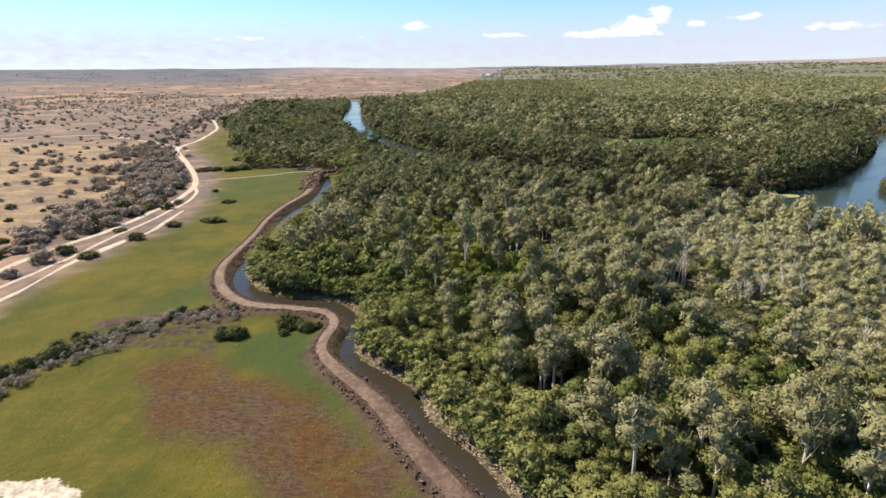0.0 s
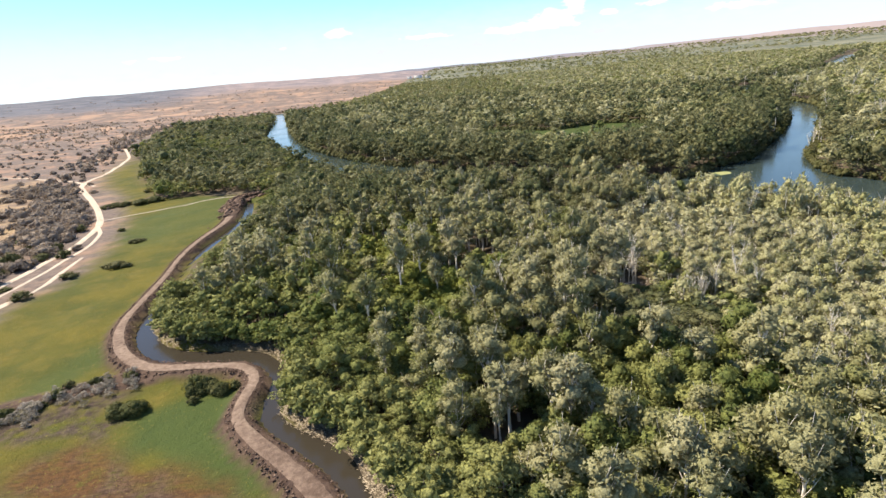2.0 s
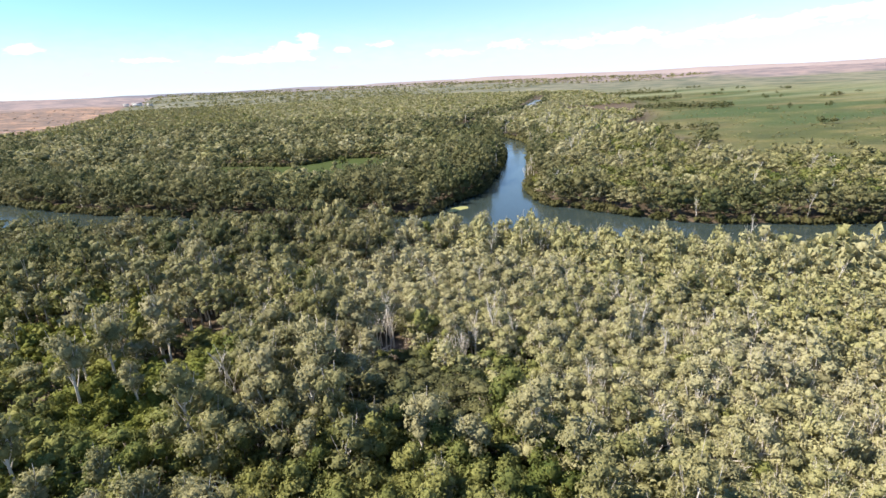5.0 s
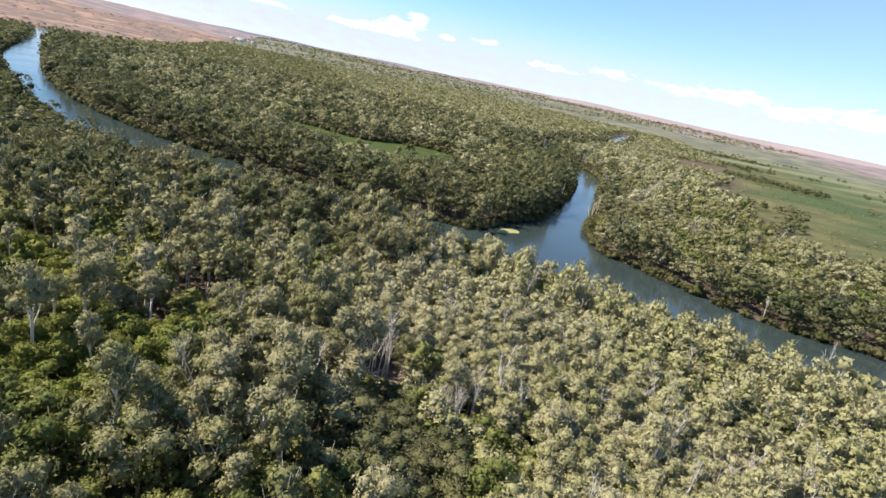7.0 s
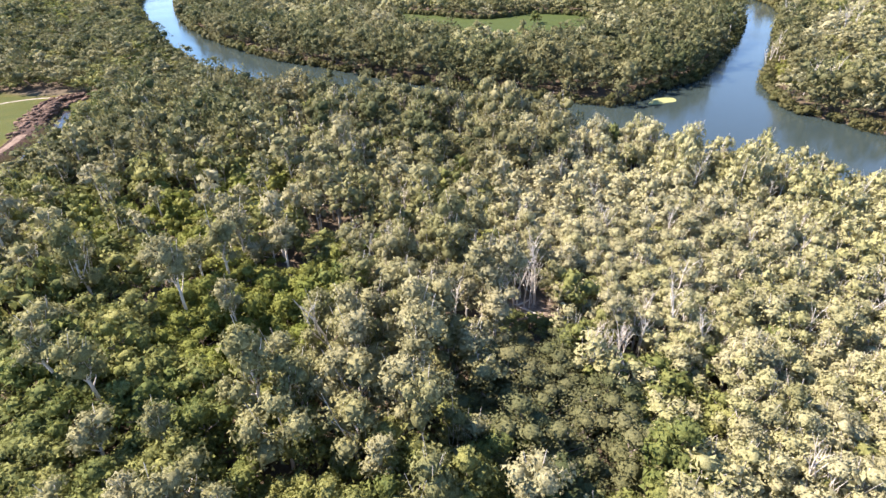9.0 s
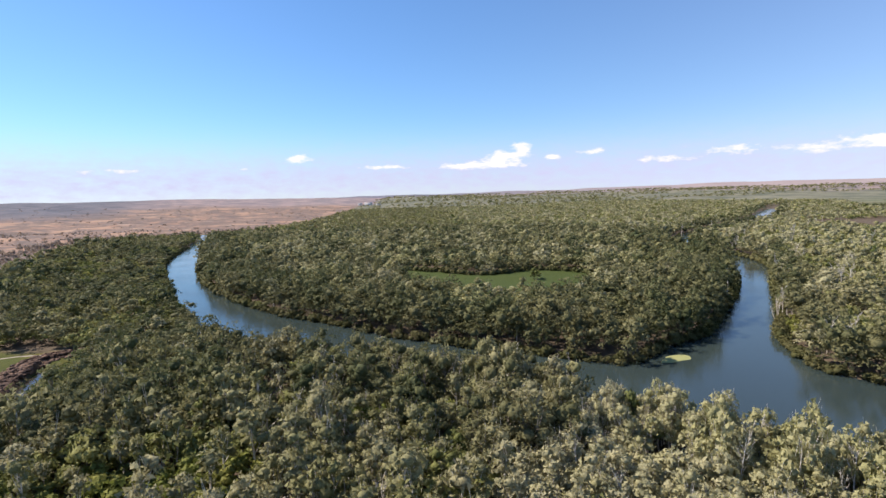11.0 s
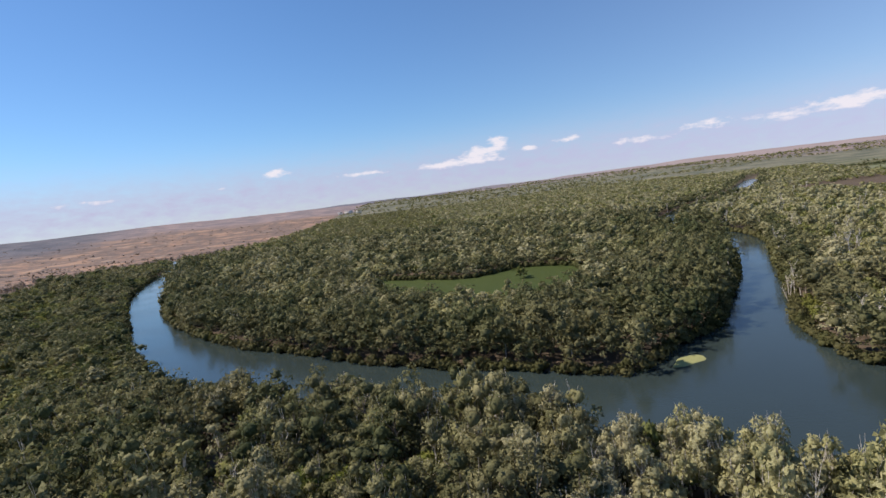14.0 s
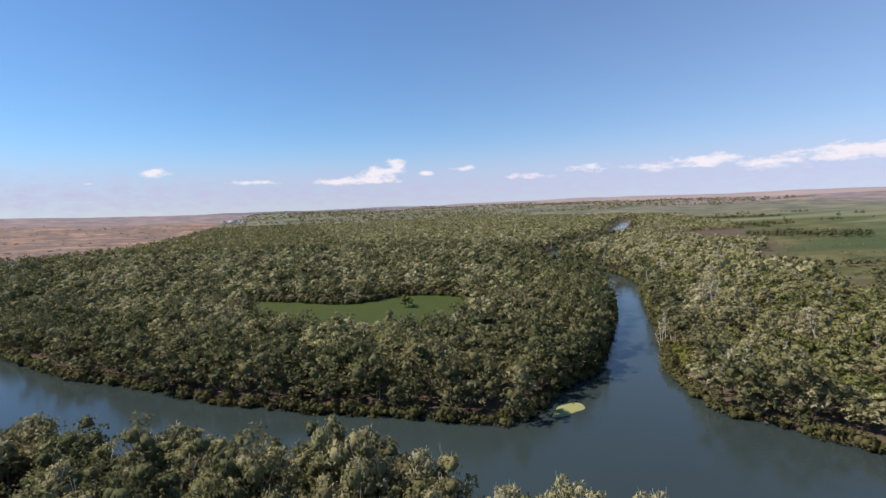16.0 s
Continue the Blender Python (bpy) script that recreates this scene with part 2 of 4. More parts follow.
TRACK = smooth([(104, -124, 2.4), (68, -62, 2.4), (40, -4, 2.4), (34, 8, 2.4), (20, 30, 2.4), (10.3, 42, 2.3), (3.5, 49.5, 2.2), (-1, 55.5, 2.2), (-6.5, 61, 2.1), (-12.2, 66, 1.9), (-17, 71.5, 1.6), (-18.2, 77, 1.5),
                (-18.6, 83, 1.5), (-22.5, 87.5, 1.6), (-30, 88.6, 1.6), (-40, 89.3, 2.0), (-48, 94, 2.0), (-55, 102.5, 1.8), (-59.5, 112.5, 1.5), (-62, 125, 1.3),
                (-65, 141, 1.3), (-69, 157, 1.3), (-71.5, 175, 1.4), (-72, 198, 1.8), (-76, 216, 2.6), (-82, 233, 3.0), (-85, 246, 2.6), (-78, 253, 2.2)], 1.5)
SPUR = smooth([(-38, 88, 1.8), (-46, 86, 2.2), (-54, 83.5, 1.8), (-66, 78, 1.2)], 2)
FOOTPATH = smooth([(-86, 252, 0.8), (-95, 253, 0.7), (-111, 241, 0.6), (-124, 231, 0.6), (-137, 224, 0.7)], 3)
ROAD = smooth([(-119, 40, 1.7), (-118, 80, 1.7), (-118, 103, 1.7), (-119, 122, 1.7), (-117.5, 143, 1.7), (-121, 179, 1.7), (-131, 211, 1.8), (-148, 238, 1.8), (-174, 272, 2.0),
               (-211, 318, 2.2), (-226, 345, 2.0), (-232, 374, 2.0), (-255, 433, 2.0), (-275, 475, 1.8), (-330, 560, 1.8)], 3)
SIDE_TRACK = smooth([(-107, 30, 0.9), (-107, 92, 0.9), (-108, 111, 0.9), (-110, 134, 0.9), (-113, 166, 1.0), (-120, 195, 1.0), (-133, 214, 1.1), (-146, 236, 1.2)], 3)
WEST_TRACK = smooth([(-205, 322, 1.3), (-252, 357, 1.2), (-328, 391, 1.2), (-380, 345, 1.2), (-480, 330, 1.2)], 5)
RIVER = smooth([(-300, 985), (-262, 925), (-226, 790), (-186, 662), (-131, 508), (-94, 420), (-67, 372), (-43, 337), (-19, 308), (-1, 294), (15, 279), (34, 260), (50, 250),
                (64, 240), (80, 232), (93, 222), (101, 218), (109, 217), (115, 222), (123, 230), (136, 237), (151, 249), (171, 275), (195, 306), (208, 325),
                (224, 352), (243, 384), (258, 418), (266, 460), (271, 508), (285, 560), (303, 595), (330, 638), (420, 740), (600, 930), (880, 1290), (1010, 1440)], 8)
RIVER_EAST = smooth([(1050, 1440), (915, 1280), (640, 915), (450, 725), (352, 628), (322, 575), (303, 520), (296, 470), (290, 430), (270, 384), (236, 334), (211, 296), (182, 254),
                     (168, 234), (162, 220), (158, 206), (158, 199), (163, 190), (168, 178), (173, 164), (178, 154), (187, 144), (200, 136), (217, 124), (262, 102), (330, 85), (440, 60)], 8)
RIVER_SOUTH = smooth([(440, 15), (330, 44), (260, 66), (215, 83), (182, 95), (164, 102), (152, 108), (144, 119), (134, 131), (125, 142), (116, 151), (105, 157), (98, 165), (90, 172),
                      (80, 175), (74, 187), (64, 199), (54, 197), (45, 205), (36, 215), (22, 213), (14, 224), (0, 236), (-12, 238), (-32, 258), (-57, 300), (-81, 340),
                      (-110, 400), (-142, 466), (-182, 561), (-215, 673), (-273, 885), (-315, 965), (-330, 1005)], 8)
RIVER = np.vstack([RIVER, RIVER_EAST, RIVER_SOUTH])
GLADE = smooth([(30, 440), (54, 428), (88, 402), (125, 415), (153, 392), (140, 345), (118, 312), (98, 310), (72, 320), (52, 345), (36, 390)], 4, True)
EDGE_WEST = np.array([(114, -120), (79, -58), (49, -5), (33, 20), (19, 43), (7, 56), (-7, 71), (-11, 76), (-12, 83), (-15, 91), (-24, 97.5), (-40, 100), (-48, 107), (-53, 115), (-56, 127),
                      (-60, 145), (-64, 165), (-65, 205), (-70, 230), (-72, 252), (-88, 262), (-112, 264), (-128, 258), (-141, 266), (-150, 300), (-180, 332), (-214, 395),
                      (-228, 428), (-270, 472), (-300, 560), (-360, 700), (-400, 830), (-380, 905), (-310, 975), (-250, 1010), (-200, 1150), (-190, 1400), (-170, 2300)])
EDGE_EAST = np.array([(-170, 2300), (900, 2100), (1250, 1500), (1040, 1180), (860, 900), (690, 715), (600, 600), (520, 520), (402, 440), (375, 345), (322, 292), (300, 250),
                      (330, 150), (420, 110), (520, 90), (520, -120)])
FOREST = np.vstack([EDGE_WEST, EDGE_EAST])
GRASS = np.array([(-88, -120), (-92, 30), (-96, 60), (-100, 86), (-103, 130), (-99, 152), (-110, 180), (-122, 210), (-139, 236), (-168, 282), (-198, 318), (-226, 360),
                  (-248, 430), (-275, 470), (-228, 428), (-214, 395), (-180, 332), (-150, 300), (-141, 266), (-112, 264), (-72, 252), (-65, 200), (-56, 120), (-15, 90), (0, 60), (40, 0), (72, -58), (108, -120)])
CLEARINGS = [(26, 136, 8, 2.6), (-5, 128, 5, 2.5), (-3, 119, 4, 2), (64, 98, 5, 3.4), (54, 112, 5, 2.6), (5, 204, 5, 17), (87, 153, 5, 3), (170, 229, 6, 6), (176, 240, 6, 7), (181, 250, 5, 6)]


def land(x, y):
    """Height of the ground."""
    r = np.hypot(x - 40, y - 60)
    z = 0.9 + 0.25 * waves(x, y, 30, 1) + 60 * step(r, 1100, 4600) + step(r, 1500, 3000) * 7 * waves(x, y, 900, 3)
    west = -signed(x, y, WEST)
    z = z + np.where(west > 0, 5 * step(west, 25, 170) + 22 * step(west, 150, 1200) + step(west, 40, 300) * 3 * waves(x, y, 170, 5), 0)
    riv = signed(x, y, RIVER)
    z = np.where(riv < 2.5, np.minimum(z, 0.05 + 0.9 * np.clip(riv / 2.5, -1, 1) + np.where(riv < 0, 0.3 * riv, 0)), z)
    z = np.maximum(z, -3)
    d, w = distance(x, y, CANAL)
    e = d - w
    z = np.where(e < 1.8, np.minimum(z, 0.05 + 0.55 * np.clip(e, -2.5, 3)), z)
    for line, up in ((TRACK, 0.85), (SPUR, 0.25)):
        d, w = distance(x, y, line)
        z = np.maximum(z, (0.95 + up + 0.08 * waves(x, y, 3, 8)) * (1 - step(d - w, 0.0, 1.5)) - 2 * step(d - w, 0.5, 2.6))
    return z


WEST = np.array([(-99, -300), (-99, 60), (-102, 130), (-100, 152), (-110, 182), (-123, 212), (-140, 238), (-167, 280), (-202, 318), (-229, 360), (-262, 440), (-285, 480), (-330, 600),
                 (-390, 720), (-430, 840), (-400, 930), (-300, 1010), (-215, 1040), (-195, 1150), (-190, 2500), (-100, 4900), (-4900, 4900), (-4900, -300)])


def axis(*spans):
    """Grid lines: runs of (start, end, first step, last step)."""
    out = []
    for a, b, s0, s1 in spans:
        v = a
        while v < b:
            out.append(v)
            v += s0 + (s1 - s0) * (v - a) / (b - a)
    return np.array(out + [spans[-1][1]])


def sheet(name, x, y, z, material, attributes=None):
    """A grid of quads as one mesh."""
    nx, ny = len(x), len(y)
    X, Y = np.meshgrid(x, y)
    co = np.stack([X, Y, z], -1).reshape(-1, 3)
    i = (np.arange(ny - 1)[:, None] * nx + np.arange(nx - 1)).ravel()
    return quads(name, co, np.stack([i, i + 1, i + nx + 1, i + nx], -1), [material], None, attributes, True)


def quads(name, co, faces, materials, index=None, attributes=None, soft=False, normals=None):
    """A mesh object made of quads, and of triangles where the fourth corner is -1."""
    me = bpy.data.meshes.new(name)
    me.vertices.add(len(co))
    me.vertices.foreach_set("co", np.ascontiguousarray(co, np.float32).ravel())
    keep = faces >= 0
    flat = faces[keep]
    me.loops.add(len(flat))
    me.loops.foreach_set("vertex_index", np.ascontiguousarray(flat, np.int32))
    me.polygons.add(len(faces))
    sides = keep.sum(1)
    me.polygons.foreach_set("loop_start", np.ascontiguousarray(np.cumsum(sides) - sides, np.int32))
    for m in materials:
        me.materials.append(m)
    if index is not None:
        me.polygons.foreach_set("material_index", np.ascontiguousarray(index, np.int32))
    for key, v in (attributes or {}).items():
        me.attributes.new(key, "FLOAT", "POINT").data.foreach_set("value", np.ascontiguousarray(v, np.float32).ravel())
    me.update(calc_edges=True)
    if soft:
        me.polygons.foreach_set("use_smooth", np.ones(len(faces), bool))
    if normals is not None:
        me.normals_split_custom_set_from_vertices(normals)
    return new(name, me)


# ---- ground ----
gx = axis((-4900, -600, 300, 36), (-600, -130, 30, 5), (-130, -90, 3, 1.5), (-90, 24, 1.35, 1.35), (24, 320, 3.2, 4.2), (320, 800, 7, 40), (800, 4900, 40, 300))
gy = axis((-900, -20, 90, 8), (-20, 30, 4, 1.2), (30, 110, 1.35, 1.35), (110, 260, 1.8, 2.4), (260, 600, 3.2, 6), (600, 1500, 8, 40), (1500, 4900, 40, 240))
GX, GY = np.meshgrid(gx, gy)
GZ = land(GX, GY)
far = np.hypot(GX - 40, GY - 60)
j1, j2 = waves(GX, GY, 14, 11), waves(GX, GY, 45, 12)
grass = np.maximum(step(-signed(GX, GY, GRASS) + 2.5 * j1, -1, 4), step(-signed(GX, GY, GLADE) + 2 * j1, -9, -4))
east = step(-signed(GX, GY, FOREST), -30, 5)
open_east = (1 - east) * (1 - inside(GX, GY, WEST)) * (1 - grass)
dry = step(-signed(GX, GY, WEST) + 3 * j1, -9, 4)
sandy = dry * (1 - step(-signed(GX, GY, WEST) + 14 * j2, 170, 240)) * (1 - step(GY - 0.35 * (GX + 300) + 12 * j2, 330, 380))
sandy = sandy * step(-signed(GX, GY, WEST) + 5 * j1, 24, 40)
dirt = np.zeros(GX.shape)
for line, grow in ((TRACK, 1.1), (SPUR, 0.8)):
    d, w = distance(GX, GY, line)
    dirt = np.maximum(dirt, 1 - step(d - w - grow + 0.4 * j1, -0.4, 0.8))
BROWN = np.array([(-50, 62), (-40, 67), (-31, 64), (-19, 61), (-8, 55), (3, 46), (8, 38), (-6, 36), (-14, 39), (-20, 44), (-32, 47), (-42, 54)])
brown = step(-signed(GX, GY, BROWN) + 2 * j1 + 2.5 * j2, -3, 4)
MIRE = np.array([(-40, 76), (-31, 79), (-20, 82), (-14, 70), (-10, 63), (-4, 56), (3, 48), (-3, 48), (-9, 55), (-16, 57), (-23, 61), (-33, 65)])
mire = step(-signed(GX, GY, MIRE) + 1.5 * j1, -2, 4)
NORTH_MIRE = np.array([(-70, 60), (-68, 76), (-64, 88), (-59, 104), (-50, 94), (-55, 84), (-60, 74), (-64, 60)])
mire = np.maximum(mire, 0.8 * step(-signed(GX, GY, NORTH_MIRE) + 1.5 * j1, -2, 4))
mire = np.maximum(mire, 0.65 * (1 - step(np.hypot((GX + 96) / 26, (GY - 215) / 50) + 0.2 * j2, 0.6, 1.15)))
bleached = 1 - step(np.hypot((GX + 40) / 8, (GY - 34.5) / 2.6) + 0.22 * j1, 0.8, 1.1)
PEAT = np.array([(-63, 62), (-62, 72), (-56, 79), (-47, 86), (-40, 84), (-42, 78), (-36, 74), (-38, 70), (-49, 71), (-56, 69)])
soil = step(-signed(GX, GY, PEAT) + 1.5 * j1, -2, 2)
twiggy = np.zeros(GX.shape)
for cx, cy, rx, ry in CLEARINGS[:5]:
    twiggy = np.maximum(twiggy, 1 - step(np.hypot((GX - cx) / rx, (GY - cy) / ry) + 0.3 * j1, 0.7, 1.4))

k = Mat("ground", 0.95, 0.15)
n1, n2, n3, n4 = k.noise(0.06, 4), k.noise(0.5, 5, 0.65), k.noise(4.0, 4, 0.7), k.noise(0.012, 4)
litter = k.mix(n2, (0.060, 0.045, 0.030), (0.150, 0.115, 0.080))
turf = k.mix(k.ramp(n1, 0.38, 0.62), (0.052, 0.057, 0.010), (0.122, 0.096, 0.013))
turf = k.mix(k.ramp(k.noise(0.16, 4, 0.6), 0.5, 0.7, 0, 0.6), turf, (0.165, 0.118, 0.024))
turf = k.mix(k.ramp(n2, 0.35, 0.7, 0, 0.4), turf, (0.056, 0.070, 0.009))
turf = k.mix(k.ramp(k.noise(1.3, 5, 0.75), 0.44, 0.62, 0, 0.4), turf, (0.052, 0.064, 0.010))
turf = k.mix(k.ramp(n3, 0.45, 0.7, 0, 0.4), turf, (0.15, 0.125, 0.022))
streak = k.noise(0.9, 6, 0.75, (1, 2.2, 1))
rust = k.mix(k.ramp(streak, 0.35, 0.65), (0.055, 0.028, 0.013), (0.120, 0.060, 0.020))
rust = k.mix(k.ramp(k.noise(0.07, 3), 0.46, 0.56, 0, 0.75), rust, k.mix(k.ramp(streak, 0.4, 0.6), (0.045, 0.027, 0.020), (0.105, 0.070, 0.050)))
rust = k.mix(k.ramp(k.noise(0.3, 4, 0.7, (1, 1.6, 1)), 0.58, 0.7, 0, 0.6), rust, (0.075, 0.072, 0.012))
sand = k.mix(k.ramp(n2, 0.3, 0.7), (0.27, 0.182, 0.098), (0.39, 0.282, 0.165))
sand = k.mix(k.ramp(k.noise(0.045, 6, 0.7, (1, 1.8, 1)), 0.46, 0.60, 0, 0.75), sand, (0.165, 0.118, 0.084))
sand = k.mix(k.ramp(k.noise(0.28, 5, 0.75), 0.52, 0.66, 0, 0.55), sand, (0.120, 0.088, 0.066))
scrubland = k.mix(k.ramp(n2, 0.3, 0.7), (0.100, 0.078, 0.068), (0.200, 0.150, 0.124))
scrubland = k.mix(k.ramp(k.noise(0.007, 6, 0.7), 0.52, 0.60, 0, 0.7), scrubland, (0.40, 0.255, 0.165))
scrubland = k.mix(k.ramp(k.noise(0.03, 5, 0.7), 0.5, 0.60, 0, 0.6), scrubland, (0.36, 0.215, 0.140))
scrubland = k.mix(k.ramp(k.noise(0.011, 6, 0.75), 0.58, 0.66, 0, 0.5), scrubland, (0.42, 0.31, 0.225))
scrubland = k.mix(k.ramp(k.noise(0.05, 5, 0.75), 0.55, 0.65, 0, 0.6), scrubland, (0.085, 0.072, 0.060))
pale = k.mix(k.ramp(n2, 0.3, 0.75), (0.045, 0.028, 0.022), (0.125, 0.082, 0.060))
field = k.mix(k.ramp(n4, 0.42, 0.58), (0.085, 0.095, 0.032), (0.165, 0.150, 0.062))
field = k.mix(k.ramp(k.noise(0.03, 5, 0.6, (0.5, 1.4, 1)), 0.45, 0.65, 0, 0.85), field, (0.055, 0.068, 0.028))
field = k.mix(k.ramp(k.noise(0.008, 3, 0.5, (0.6, 1.7, 1)), 0.52, 0.62, 0, 0.6), field, (0.125, 0.108, 0.052))
field = k.mix(k.ramp(k.noise(0.004, 2, 0.4, (0.5, 1.6, 1)), 0.52, 0.6, 0, 0.8), field, (0.048, 0.082, 0.028))
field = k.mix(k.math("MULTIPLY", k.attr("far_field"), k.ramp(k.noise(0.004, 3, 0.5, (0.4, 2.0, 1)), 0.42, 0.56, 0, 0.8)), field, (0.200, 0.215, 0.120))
field = k.mix(k.ramp(k.noise(0.35, 5, 0.75), 0.45, 0.65, 0, 0.45), field, (0.045, 0.050, 0.020))
c = k.mix(k.attr("open_east"), litter, field)
# far plain turns paler and greyer with distance, haze put into its colour
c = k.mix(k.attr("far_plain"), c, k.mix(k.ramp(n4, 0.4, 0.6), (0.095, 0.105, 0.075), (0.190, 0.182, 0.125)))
c = k.mix(k.attr("grass"), c, k.mix(k.attr("lush"), turf, k.mix(n2, (0.034, 0.054, 0.014), (0.066, 0.086, 0.020))))
c = k.mix(k.math("MULTIPLY", k.attr("brown"), k.ramp(k.noise(0.22, 5, 0.65, (1, 1.8, 1)), 0.28, 0.5, 0.45, 1.0)), c, rust)
c = k.mix(k.attr("dry"), c, k.mix(k.math("MULTIPLY", k.attr("sandy"), k.ramp(n1, 0.3, 0.55)), scrubland, sand))
# far hills: mauve and blue-grey of distance haze painted into the ground
c = k.mix(k.attr("hazy_hill"), c, k.mix(k.ramp(n4, 0.4, 0.6), (0.165, 0.142, 0.146), (0.275, 0.212, 0.198)))
c = k.mix(k.attr("hazy_dark_hill"), c, k.mix(k.ramp(n4, 0.4, 0.6), (0.078, 0.082, 0.100), (0.130, 0.126, 0.140)))
c = k.mix(k.math("MULTIPLY", k.attr("soil"), k.ramp(k.noise(0.22, 5, 0.75), 0.36, 0.56)), c, k.mix(k.ramp(k.noise(0.8, 5, 0.7), 0.35, 0.65), (0.030, 0.021, 0.016), (0.095, 0.068, 0.050)))
c = k.mix(k.ramp(k.math("ADD", k.attr("bleached"), k.math("MULTIPLY", k.noise(0.7, 5, 0.7), 1.6)), 1.15, 1.4), c, k.mix(k.ramp(k.noise(0.8, 5, 0.7), 0.3, 0.6), (0.24, 0.20, 0.13), (0.66, 0.58, 0.48)))
c = k.mix(k.attr("dirt"), c, pale)
c = k.mix(k.attr("twiggy"), c, k.mix(k.ramp(k.noise(1.6, 6, 0.75), 0.35, 0.65), (0.110, 0.080, 0.062), (0.400, 0.330, 0.270)))
k.bump(k.math("ADD", k.math("MULTIPLY", n3, 0.3), n2), 0.8, 0.5)
ground = sheet("ground", gx, gy, GZ, k.color(c), {"far_field": step(far, 900, 1300), "twiggy": twiggy, "grass": grass, "dry": dry, "dirt": dirt, "brown": brown * grass, "soil": soil, "open_east": open_east, "sandy": sandy, "hazy_dark_hill": step(far + 150 * waves(GX, GY, 700, 16), 1500, 2100) * step(-GX - 0.4 * GY, 0, 320), "bleached": bleached, "lush": np.maximum(mire, step(-signed(GX, GY, GLADE), -12, -6)), "far_plain": step(far, 1500, 2200) * (1 - dry), "hazy_hill": step(far + 200 * waves(GX, GY, 800, 15) + np.where(GX < -150, 1400, 0) + 0.12 * np.abs(GX) + 900 * step(np.arctan2(GX - 40, GY - 60), 0.35, 0.8) * step(GY, 0, 400), 3800, 4300)})
tagged(ground, "river plain of grass, bare soil and dry sandy scrub", "ground", kind="structure")

SHOULDER = smooth([(-100, 60, 0.5), (-100, 86, 0.9), (-101, 96, 0.4), (-104, 112, 1.0), (-104, 120, 1.6), (-103, 131, 1.2), (-102, 138, 0.5), (-104, 150, 0.9), (-108, 168, 0.5)], 3)
k = Mat("road_dust", 0.95, 0.1)
DUST = k.color(k.mix(k.ramp(k.noise(0.7, 5, 0.65), 0.3, 0.7), (0.38, 0.30, 0.225), (0.56, 0.47, 0.375)))
k = Mat("track_soil", 0.95, 0.1)
n = k.noise(1.1, 5, 0.7)
k.bump(k.math("ADD", n, k.math("MULTIPLY", k.noise(5.0, 3, 0.7), 0.4)), 0.9, 0.25)
along = k.n.new("ShaderNodeSeparateXYZ")
k.l.new(k.geo.outputs["Position"], along.inputs[0])
damp = k.mix(k.ramp(n, 0.3, 0.7), (0.085, 0.055, 0.041), (0.205, 0.143, 0.106))
damp = k.mix(k.ramp(k.noise(0.35, 4, 0.7), 0.42, 0.6, 0, 0.65), damp, (0.070, 0.044, 0.033))
dusty = k.mix(k.ramp(n, 0.3, 0.7), (0.140, 0.096, 0.072), (0.300, 0.222, 0.168))
dusty = k.mix(k.ramp(k.noise(0.3, 5, 0.7), 0.48, 0.64, 0, 0.6), dusty, (0.105, 0.070, 0.052))
TRACK_SOIL = k.color(k.mix(k.ramp(k.math("ADD", along.outputs[1], k.math("MULTIPLY", k.noise(0.12, 3), 14)), 58, 82), damp, dusty))
k = Mat("path_dust", 0.95, 0.1)
PATH_DUST = k.color(k.mix(k.noise(0.7, 5, 0.65), (0.29, 0.25, 0.20), (0.42, 0.37, 0.31)))

# ---- water ----
def water_material(name, colour, rough, ripple):
    w = Mat(name, rough, 0.5)
    w.bsdf.inputs["IOR"].default_value = 1.33
    a, b = w.noise(0.9, 3, 0.6, (1, 1.6, 1)), w.noise(0.03, 3)
    w.bump(a, ripple, 0.12)
    w.put(w.ramp(b, 0.35, 0.65, rough * 0.7, rough * 1.5), w.bsdf.inputs["Roughness"])
    return w.color(w.mix(w.noise(0.02, 3), colour, tuple(v * 1.4 for v in colour)))


def water(name, cells, size, z, material):
    co = np.array([(cx + dx, cy + dy, z) for cx, cy in cells for dx, dy in ((0, 0), (size, 0), (size, size), (0, size))])
    return quads(name, co, np.arange(len(co)).reshape(-1, 4), [material])


wx, wy = np.meshgrid(np.arange(-380, 1120, 12.0), np.arange(0, 1480, 12.0))
near_river = signed(wx + 6, wy + 6, RIVER) < 14
river = water("river", np.stack([wx[near_river], wy[near_river]], -1), 12.0, 0.0, water_material("river_water", (0.026, 0.038, 0.036), 0.10, 0.22))
tagged(river, "calm dark blue-green river bending round the wood", "river", kind="structure")


def strip(name, line, material, z=None, lift=0.0, wide=1.0, grow=0.0):
    """A band along a line whose third column is its half width; it lies on the ground, or level at z."""
    t = np.gradient(line[:, :2], axis=0)
    t /= np.linalg.norm(t, axis=1)[:, None] + 1e-9
    nrm = np.stack([-t[:, 1], t[:, 0]], -1)
    rows = []
    for s in np.linspace(-1, 1, 7):
        p = line[:, :2] + nrm * (line[:, 2:3] * wide + grow) * s
        h = np.full(len(p), z) if z is not None else land(p[:, 0], p[:, 1]) + lift - 0.1 * abs(s) ** 4
        rows.append(np.column_stack([p, h]))
    co = np.stack(rows, 1).reshape(-1, 3)
    n = len(line)
    i = (np.arange(n - 1)[:, None] * 7 + np.arange(6)).ravel()
    return quads(name, co, np.stack([i, i + 1, i + 8, i + 7], -1), [material], soft=True)


canal = strip("canal", CANAL, water_material("canal_water", (0.030, 0.025, 0.018), 0.12, 0.15), z=0.02, grow=1.2)
tagged(canal, "narrow dug canal of still brown water", "canal", kind="structure")

